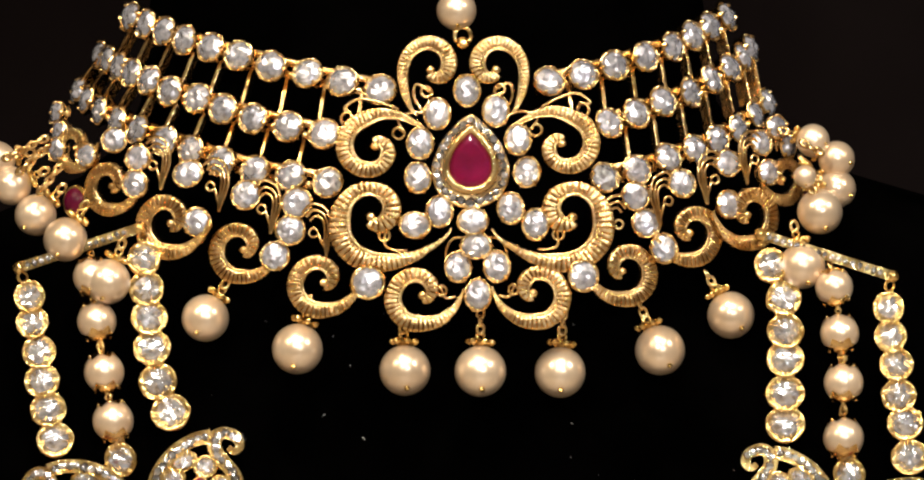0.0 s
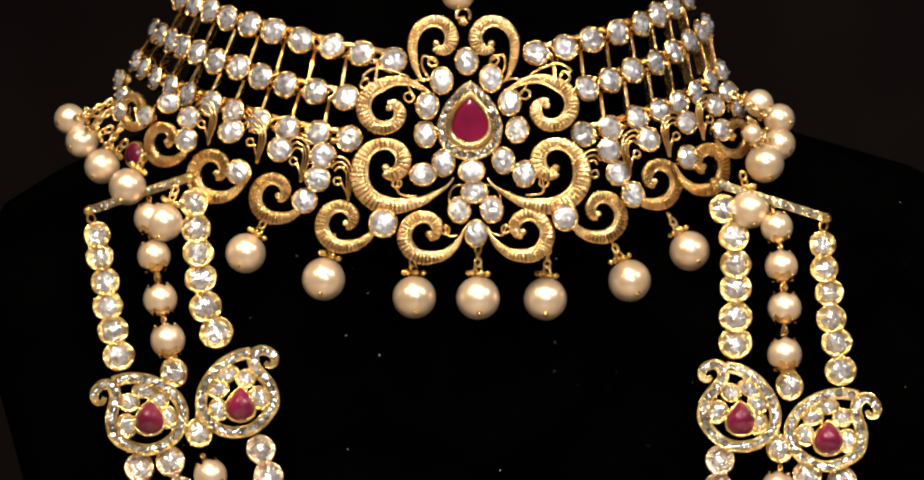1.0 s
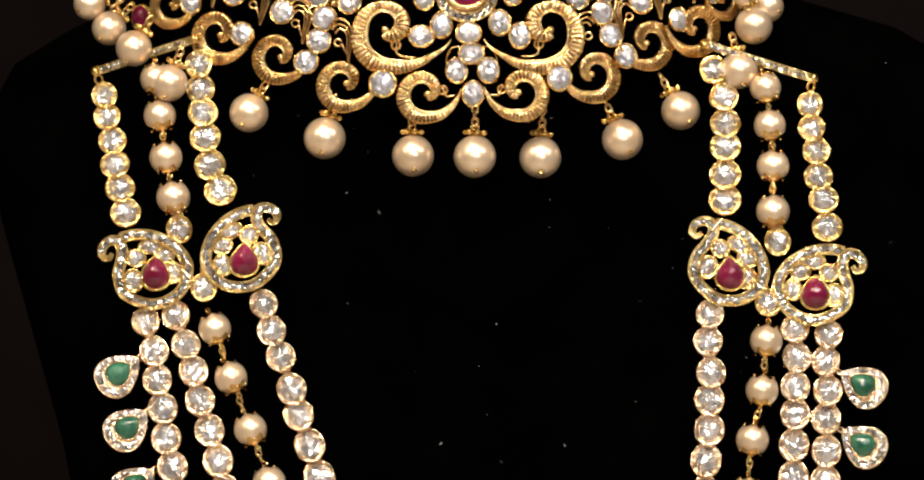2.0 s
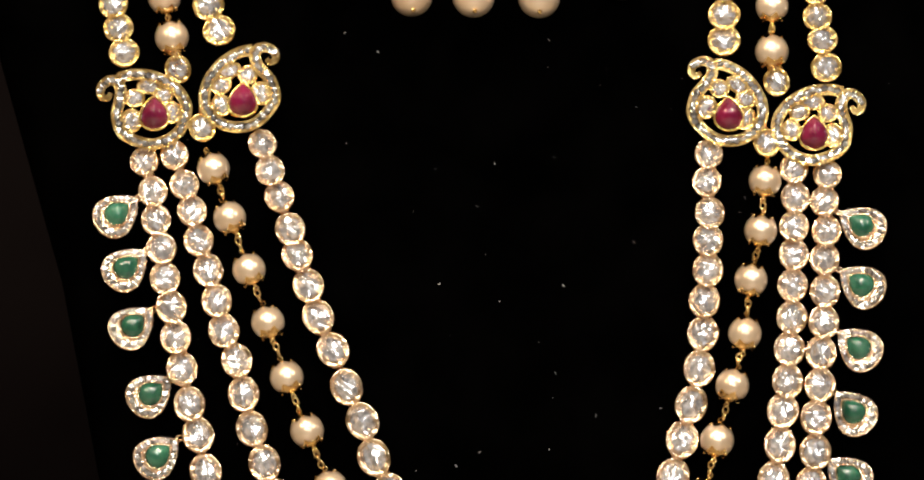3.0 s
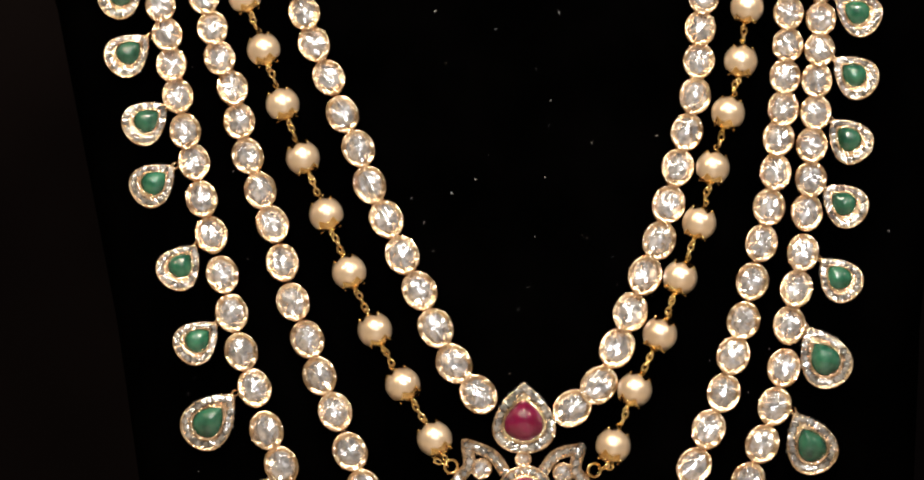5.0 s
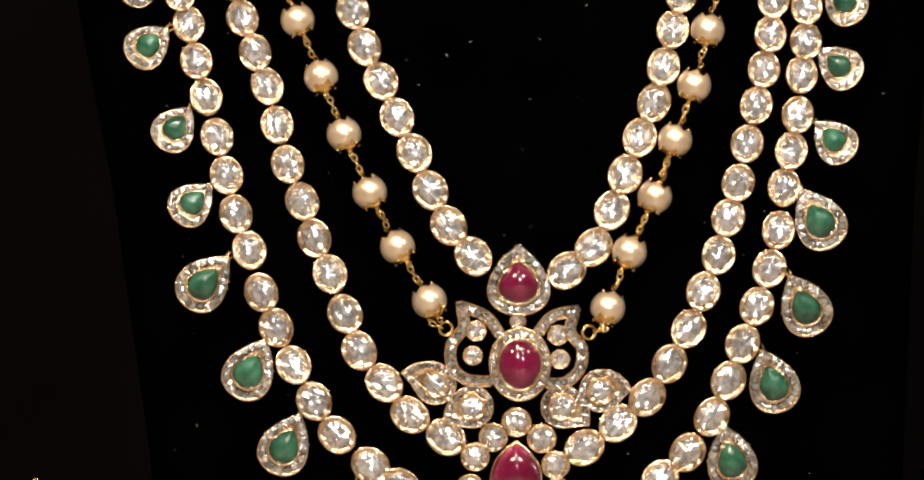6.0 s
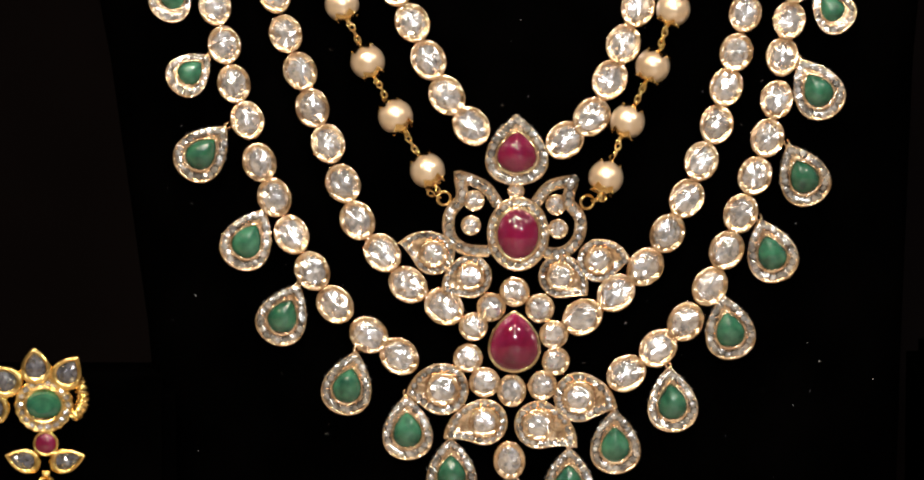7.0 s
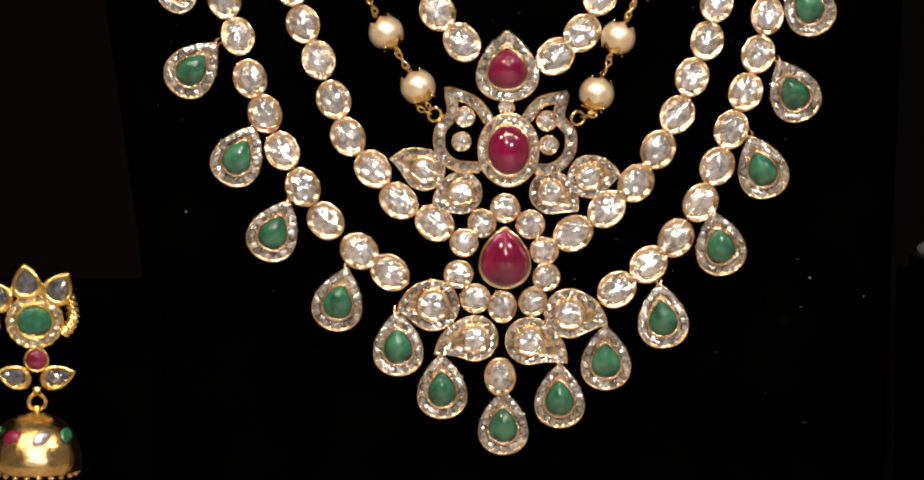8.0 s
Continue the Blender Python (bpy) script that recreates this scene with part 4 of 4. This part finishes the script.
# centre ornament
CY = -12.0
scroll(HOOK_SCROLL, -11.3, 358.4, CY, 9.4, 0, 1)
scroll(HOOK_SCROLL, 0.3, 358.4, CY, 9.4, 0, -1)
scroll(SIDE_SCROLL, -21.1, 344.9, CY, 9.8, 198, -1)
scroll(SIDE_SCROLL, 11.9, 345.4, CY, 9.6, 162, 1)
scroll(LONG_SCROLL, -21.9, 332.3, CY, 10.6, 0, 1)
scroll(LONG_SCROLL, 13.8, 332.3, CY, 10.6, 0, -1)
scroll(SHORT_SCROLL, -12.8, 318.4, CY, 9.6, 6, 1)
scroll(SHORT_SCROLL, 6.9, 318.8, CY, 9.6, -6, -1)
for x, z in ((-5.1, 354.3), (-10.0, 350.1), (0.1, 350.7), (-12.9, 344.8), (4.3, 345.3), (-13.8, 338.6), (5.9, 339.4), (-9.8, 332.9), (2.7, 333.3), (-3.6, 331.2), (-14.2, 330.2), (7.2, 330.5), (-3.2, 326.6), (-6.5, 322.7), (0.3, 322.9), (-3.0, 318.2)):
    wide = (x, z) in ((-3.2, 326.6), (-3.6, 331.2), (-14.2, 330.2))
    set_stone(choker, x, z, 2.8 if wide else 2.4, 2.45 if wide else 2.9, CY - 0.5, 0, 0, 14, True, 3.0)


def centre_ruby(x, z):
    m = facing(x, z, CY - 1.0, 0, 0, 0)
    out = pear(6.9, 8.4, 44, 0.6)
    bm = bmesh.new()
    loft(bm, out, [(0.9, 0), (0.98, 1.0), (1.0, 2.0), (0.95, 2.3), (0.91, 2.0), (0.7, 2.1)])
    halo = put("halo", mesh("halo", bm, GOLD, True), choker, m, "gold halo round the ruby")
    pave(halo, m, along(out, 24, 0.86), 1.0, 2.3, 41)
    bm = bmesh.new()
    loft(bm, [(a, b + 0.3) for a, b in pear(5.1, 6.3, 40, 0.72)], [(1.0, 1.5), (1.0, 3.0), (0.95, 3.6), (0.84, 3.85), (0.74, 3.4), (0.72, 2.8)])
    put("bezel", mesh("bezel", bm, GOLD, True), halo, m, "polished gold bezel")
    bm = bmesh.new()
    loft(bm, [(a, b + 0.3) for a, b in pear(3.85, 4.85, 40, 0.72)], [(1.0, 2.8), (0.84, 3.2), (0.7, 3.32)])
    put("ruby", mesh("ruby", bm, RUBY), halo, m, "drop-shaped faceted ruby")


centre_ruby(-4.2, 342.2)


def curl(x, z, r, start, way, path, y=0.0):
    """A fine wire: a small loop round (x, z) from an angle, then on through a few places."""
    loop = [(x + r * (1 - 0.3 * (1 - k / 14)) * math.cos(radians(start + way * 340 * k / 14)), z + r * (1 - 0.3 * (1 - k / 14)) * math.sin(radians(start + way * 340 * k / 14))) for k in range(15)]
    pts = loop + smooth_path([loop[-1]] + path, 8)[1:]
    bm = bmesh.new()
    tube(bm, [(px - x, pz - z, 0.3) for px, pz in pts], 0.3, 8)
    ball(bm, loop[0][0] - x, loop[0][1] - z, 0.3, 0.42, 2)
    put("wire_curl", mesh("curl", bm, GOLD, True), choker, facing(x, z, CY + y), "fine gold wire curl")


curl(-26.0, 349.6, 1.3, 40, -1, [(-26.6, 351.6), (-24.0, 353.2), (-20.4, 352.6), (-17.0, 351.4)], 1.0)
curl(15.6, 351.2, 1.3, 140, 1, [(17.0, 352.6), (14.6, 354.2), (11.4, 353.4), (8.4, 351.8)], 1.0)
curl(-12.0, 354.6, 1.1, 0, 1, [(-13.8, 355.8), (-14.2, 353.4), (-12.6, 351.0)])
curl(0.9, 355.0, 1.1, 180, -1, [(2.6, 356.0), (3.2, 353.6), (2.0, 351.4)])
curl(-17.0, 347.2, 1.2, 20, 1, [(-17.0, 349.6), (-14.6, 350.8), (-11.8, 350.6)])
curl(7.4, 347.8, 1.2, 160, -1, [(7.6, 349.8), (5.2, 351.0), (3.0, 350.6)])
curl(-19.6, 329.0, 1.1, 90, 1, [(-19.4, 327.4), (-17.6, 326.4), (-15.4, 326.4)])
curl(11.4, 329.2, 1.1, 90, -1, [(11.2, 327.4), (9.6, 326.6), (7.6, 326.6)])
curl(-9.4, 319.2, 1.0, 120, 1, [(-8.6, 318.0), (-6.8, 318.2)])
curl(3.4, 319.4, 1.0, 60, -1, [(2.6, 318.2), (0.8, 318.4)])
for s in (-1, 1):  # hoops round the clover of stones
    bm = bmesh.new()
    tube(bm, smooth_path([(s * 1.0, 5.2, 0), (s * 4.2, 5.0, 0), (s * 5.4, 2.4, 0), (s * 4.6, -0.6, 0)]), 0.3, 6)
    put("wire_curl", mesh("hoop", bm, GOLD, True), choker, facing(-3.2, 323.4, CY + 0.6))

# fringe under the rows
R_F, F_F = 68, -9
for x, z, w, h in ((-22.4, 320.5, 2.7, 2.7), (-39.1, 324.7, 2.5, 2.5), (-36.5, 329.8, 2.5, 2.5), (-35.1, 334.6, 2.6, 2.5), (-44.3, 335.6, 2.6, 2.5), (-54.9, 339.6, 2.7, 2.3), (-53.1, 331.1, 2.6, 2.4), (-64.0, 342.4, 2.5, 2.2), (-64.7, 337.8, 2.4, 2.4), (-68.9, 345.6, 2.4, 2.1), (-74.2, 342.5, 2.3, 2.1), (15.7, 321.7, 2.5, 2.6), (30.3, 326.0, 2.4, 2.6), (27.3, 330.6, 2.5, 2.4), (25.1, 335.6, 2.5, 2.4), (33.7, 337.6, 2.5, 2.4), (42.0, 341.2, 2.4, 2.3), (42.2, 333.8, 2.4, 2.4), (48.4, 344.8, 2.3, 2.2), (49.7, 339.7, 2.3, 2.2), (51.6, 347.7, 2.2, 2.1), (53.6, 344.6, 2.2, 2.1)):
    x, z, y, side = settle(x, z, R_F, F_F)
    if -25 < x < 17:
        y = CY - 1.5
    set_stone(choker, x - 1.4 * math.sin(radians(side)), z, 1.08 * w, 1.08 * h, y, PICK.uniform(-20, 20), side * 0.8, 10, True, 2.5)
for x, z, size, turn, flip in ((-30.2, 320.6, 9.5, 8, 1), (22.5, 322.4, 9.5, -8, -1), (-44.5, 326.3, 9.2, 2, 1), (34.6, 329.1, 9.2, -2, -1), (-57.7, 330.9, 9.8, 2, 1), (45.3, 332.1, 9.6, -2, -1), (-68.9, 337.5, 8.2, 6, 1), (52.4, 338.6, 7.4, -6, -1), (-76.2, 344.4, 7.0, 6, 1)):
    x, z, y, side = settle(x, z, R_F, F_F)
    scroll(SHORT_SCROLL, x, z, y, size, turn, flip, side * 0.75)


def fan(x, z, flip, lean):
    """Three fine wires that spring like a feather between the stones."""
    y, side = drape(x, R_F, F_F)
    bm = bmesh.new()
    for k, f in enumerate((1.25, 0.92, 0.62)):
        pts = smooth_path([(-2.0 * f, 2.6 * f, 0.2), (-0.4 * f, 3.6 * f, 0.5), (1.5 * f, 2.6 * f, 0.7), (2.0 * f, 0.2, 0.6), (1.2 * f, -2.8, 0.3), (0.6, -5.0, 0)])
        tube(bm, pts, 0.27, 8)
    tube(bm, [(-1.0 + 0.8 * math.cos(t * 0.5), -0.6 + 0.8 * math.sin(t * 0.5), 0.3) for t in range(13)] + [(0.6, -3.6, 0.2)], 0.24, 6)
    put("wire_fan", mesh("fan", bm, GOLD, True), choker, facing(x, z, y - 2.5, lean, side * 0.75, 5) @ Matrix.Diagonal((flip, 1, 1, 1)), "three fine gold wires")


for x, z, flip, lean in ((-31.2, 330.2, 1, 10), (-40.4, 334.2, 1, 0), (-49.6, 338.2, 1, 0), (-60.0, 342.0, 1, 0), (21.2, 331.6, -1, -10), (30.0, 335.6, -1, 0), (38.4, 339.4, -1, 0), (45.6, 343.0, -1, 0)):
    fan(x, z, flip, lean)

for x, z, r, turn in ((-51.8, 314.0, 4.25, 4), (-35.1, 308.7, 4.55, -3), (-15.9, 305.0, 4.55, 2), (-2.5, 304.8, 4.6, 0), (11.7, 304.5, 4.55, -3), (29.7, 308.1, 4.5, 4), (42.8, 314.1, 4.25, -4)):
    x, z, y, side = settle(x, z, 70, -10)
    lean = 30 if x > 38 else 24 if x > 20 else -30 if x < -45 else -15 if x < -30 else turn
    hung_pearl(choker, x, z, r, y, lean, 0, 8)
    d = Vector((-math.sin(radians(lean)), math.cos(radians(lean))))
    p = Vector((x, z)) + d * r * 1.5
    link_chain(choker, p, p + d * (3.0 if abs(lean) > 10 else 4.2), y, 1.0, 0.34)
for x, z, r, turn in ((-77.6, 327.9, 3.95, -30), (-83.6, 332.2, 3.75, -45), (-88.2, 337.5, 3.5, -66), (-91.1, 342.3, 3.3, -78), (-69.6, 320.4, 4.05, -20), (59.1, 332.8, 4.1, 14), (55.8, 323.0, 4.1, 12), (62.5, 336.9, 3.5, 60), (62.5, 342.3, 3.3, 70), (58.0, 345.7, 3.0, 72)):
    near = z < 324 or x in (-77.6, 59.1)
    x, z, y, _ = settle(x, z, 100, -5)
    if near:
        y -= 4
    hung_pearl(choker, x, z, r, y, turn, 0, 0)
    d = Vector((-math.sin(radians(turn)), math.cos(radians(turn))))
    p = Vector((x, z)) + d * r * 1.5
    link_chain(choker, p, p + d * 2.2, y, 1.0, 0.36)
hung_pearl(choker, -6.7, 368.9, 3.55, CY + 1, 0)
bm = bmesh.new()
hoop(bm, 0, 0, 0, 1.5, 0.45, 0.2)
ball(bm, 0, -1.4, 0.4, 1.3, 2)
put("ornament_loop", mesh("ornament_loop", bm, GOLD, True), choker, facing(-5.6, 364.4, CY + 0.5))


for x, z, y, side in ((-77.6, 350.4, 18, -66), (-77.0, 347.2, 14, -60), (-77.4, 344.0, 10, -52)):
    set_stone(choker, x, z, 2.3, 2.3, y, 0, side, 10, True, 2.5)
hung_pearl(choker, 55.4, 339.4, 2.0, -4, 0)
for a, b in (((-85.2, 340.0), (-79.6, 345.0)), ((-87.6, 342.6), (-80.0, 346.4)), ((-81.4, 336.4), (-77.6, 341.4)), ((58.2, 338.6), (54.6, 342.8)), ((58.6, 343.4), (54.8, 345.6)), ((57.2, 336.6), (53.6, 339.4))):
    link_chain(choker, a, b, -2.0, 0.85, 0.38)
# side plates with a ruby, half hidden under the fringe
for x, z in ((-75.0, 334.6), (56.5, 337.5)):
    m = facing(x, z, 14, 0, -30 if x < 0 else 30)
    bm = bmesh.new()
    loft(bm, oval(2.6, 3.2, 24), [(0.8, 0), (1.0, 0.8), (0.98, 2.0), (0.85, 2.2), (0.8, 1.8)])
    cup = put("ruby_cup", mesh("ruby_cup", bm, GOLD, True), choker, m)
    put("ruby", cabochon(oval(2.2, 2.7, 24), 1.8, 3.4, RUBY), cup, m, "small domed ruby")

# ---- the earring on its stand ----
slab("earring_stand", (-170, 0, 0), (-66, 30, 100), VELVET, "black velvet block stand for an earring", "display stand", "", 3.0)
slab("display_stand", (104, 70, 0), (190, 130, 88.8), VELVET, "black velvet block stand behind the bust", "display stand", "", 3.0)


def tray():
    ob = base("tray", 134, 100, 88.8, "shallow pale grey tray on a black velvet stand", "tray")
    bm = bmesh.new()
    loft(bm, oval(27, 26, 48), [(0.55, 0), (0.60, 0.4), (0.90, 3.4), (1.0, 4.3), (1.0, 5.8), (0.985, 6.0), (0.95, 4.9), (0.60, 1.2)])
    put("dish", mesh("dish", bm, DISH, True), ob, pose(0.134, 0.1, 0.0888))


tray()
jhumka = base("earring", -94, -4, 96, "gold drop earring with emerald, ruby and white stones", "earring")


def open_petal(x, z, turn, w, h, seed):
    """A pointed cup with a thick rounded rim and a clear faceted stone, dark in its open setting."""
    mm = facing(x, z, -3.5, turn, 0, 4)
    bm = bmesh.new()
    loft(bm, pear(w, h, 32, 0.7), [(0.82, 0), (0.97, 0.6), (1.0, 1.2), (0.96, 1.8), (0.86, 2.15), (0.74, 2.2), (0.64, 2.0), (0.60, 1.4)])
    petal = put("petal", mesh("petal", bm, GOLD_RICH_LIT, True), jhumka, mm)
    bm = bmesh.new()
    facets(bm, pear(0.64 * w, 0.66 * h, 12, 0.7), seed, 1.5, 2.3)
    put("white_stone", mesh("stone", bm, SMOKE), petal, mm, "clear stone, dark in its open setting")


def earring():
    m = facing(-94.7, 95.8, -3.5, 0, 0, 4)
    out = oval(6.5, 6.2, 40)
    bm = bmesh.new()
    loft(bm, out, [(0.88, 0), (1.0, 0.8), (1.0, 1.8), (0.95, 2.1), (0.9, 1.8), (0.7, 1.8), (0.68, 2.4), (0.62, 2.6), (0.58, 2.2)], True, True, 0.02, 20)
    stud = put("stud", mesh("stud", bm, GOLD_RICH_LIT, True), jhumka, m)
    pave(stud, m, along(out, 18, 0.81), 0.95, 1.95, 51)
    bm = bmesh.new()
    loft(bm, oval(4.2, 3.1, 16, 0.5), [(1.0, 2.1), (0.84, 2.9), (0.58, 3.3)])
    put("emerald", mesh("cut_emerald", bm, EMERALD), stud, m, "oval faceted deep green emerald")
    for x, z, turn in ((-96.5, 104.6, 6), (-89.3, 103.2, -32), (-103.4, 101.4, 48), (-106.4, 95.0, 85)):
        open_petal(x, z, turn, 3.7, 4.3, int(turn) + 90)
    bm = bmesh.new()  # twisted wire at the side
    core = smooth_path([(-87.2, -3.0, 101.0), (-86.2, -4.5, 98.2), (-86.4, -5.0, 95.4), (-88.2, -5.0, 93.0)], 16)
    rings = []
    for i, p in enumerate(core):
        d = (core[min(i + 1, len(core) - 1)] - core[max(i - 1, 0)]).normalized()
        u = d.cross(Vector((0, 1, 0))).normalized()
        v = d.cross(u)
        rings.append([bm.verts.new(p + (1.5 + 0.28 * math.cos(2 * t + i * 1.1)) * (math.cos(t) * u + math.sin(t) * v)) for t in [2 * math.pi * k / 12 for k in range(12)]])
    for u, v in zip(rings, rings[1:]):
        for k in range(12):
            bm.faces.new((u[k], u[(k + 1) % 12], v[(k + 1) % 12], v[k]))
    bm.faces.new(rings[0][::-1])
    bm.faces.new(rings[-1])
    put("twisted_wire", mesh("twisted_wire", bm, GOLD_RICH_LIT, True), jhumka, Matrix.Identity(4))
    mm = facing(-94.4, 87.2, -3.5, 0, 0, 4)
    bm = bmesh.new()
    loft(bm, oval(2.9, 2.9, 26), [(0.8, 0), (1.0, 0.9), (0.98, 2.0), (0.84, 2.2), (0.78, 1.8)])
    cup = put("ruby_cup", mesh("ruby_cup", bm, GOLD_RICH_LIT, True), jhumka, mm)
    put("ruby", cabochon(oval(2.25, 2.3, 24), 1.8, 3.0, RUBY), cup, mm, "round ruby")
    for x, turn in ((-99.6, 74), (-89.6, -74)):
        open_petal(x, 83.4, turn, 3.0, 4.3, int(turn) + 190)
    bm = bmesh.new()
    hoop(bm, 0, 0, 0, 1.9, 0.6, 0.2, 18, 8)
    tube(bm, [(0, 2.0, 0), (0, 3.6, 0.3)], 1.1, 8)
    tube(bm, [(0, -0.6, 0.6), (0, -3.6, 0.4)], 0.75, 8)
    put("hook", mesh("hook", bm, GOLD_RICH_LIT, True), jhumka, facing(-94.4, 77.6, -4.5))
    bm = bmesh.new()  # bell-shaped lower part
    n, prof = 40, [(1.0, 0), (3.6, -0.4), (6.4, -1.7), (8.4, -3.9), (9.6, -6.6), (10.2, -9.6), (10.4, -12.0), (9.9, -12.2), (9.4, -10.0)]
    rows = [[bm.verts.new((r * math.cos(2 * math.pi * i / n), h, r * math.sin(2 * math.pi * i / n))) for i in range(n)] for r, h in prof]
    for u, v in zip(rows, rows[1:]):
        for i in range(n):
            bm.faces.new((u[i], u[(i + 1) % n], v[(i + 1) % n], v[i]))
    bm.faces.new(rows[0])
    for i in range(22):
        t = 2 * math.pi * i / 22
        ball(bm, 9.3 * math.cos(t), -12.6, 9.3 * math.sin(t), 0.9, 1)
    mm = facing(-94.4, 76.4, -12.0)
    bell = put("bell", mesh("bell", bm, GOLD_SATIN, True), jhumka, mm)
    for k, (a, mat, nm) in enumerate(((-34, RUBY, "ruby"), (12, DIAMOND, "white_stone"), (58, EMERALD, "emerald"), (-78, EMERALD, "emerald"))):
        t = radians(a)
        mk = mm @ Matrix.Translation(Vector((8.4 * math.sin(t), -3.9, 8.4 * math.cos(t))) * MM) @ Matrix.Rotation(t, 4, "Y") @ Matrix.Rotation(radians(-30), 4, "X") @ Matrix.Rotation(radians(28), 4, "Z")
        put(nm, cabochon(oval(2.3, 1.5, 20), 0.0, 0.9, mat), bell, mk)


earring()

# ---- lint on the velvet ----
def lint():
    bm, rng = bmesh.new(), random.Random(12)
    for _ in range(150):
        x, z = rng.uniform(-75, 90), rng.uniform(70, 325)
        r = rng.choice((0.03, 0.03, 0.04, 0.05, 0.07, 0.1))
        tube(bm, [(x, 2.7, z), (x + rng.uniform(-5, 5) * r, 2.5, z + rng.uniform(-5, 5) * r)], r, 4)
    tagged(new("lint", mesh("lint", bm, LINT)), "pale specks of lint on the black velvet", "lint", "", "stuff")


lint()
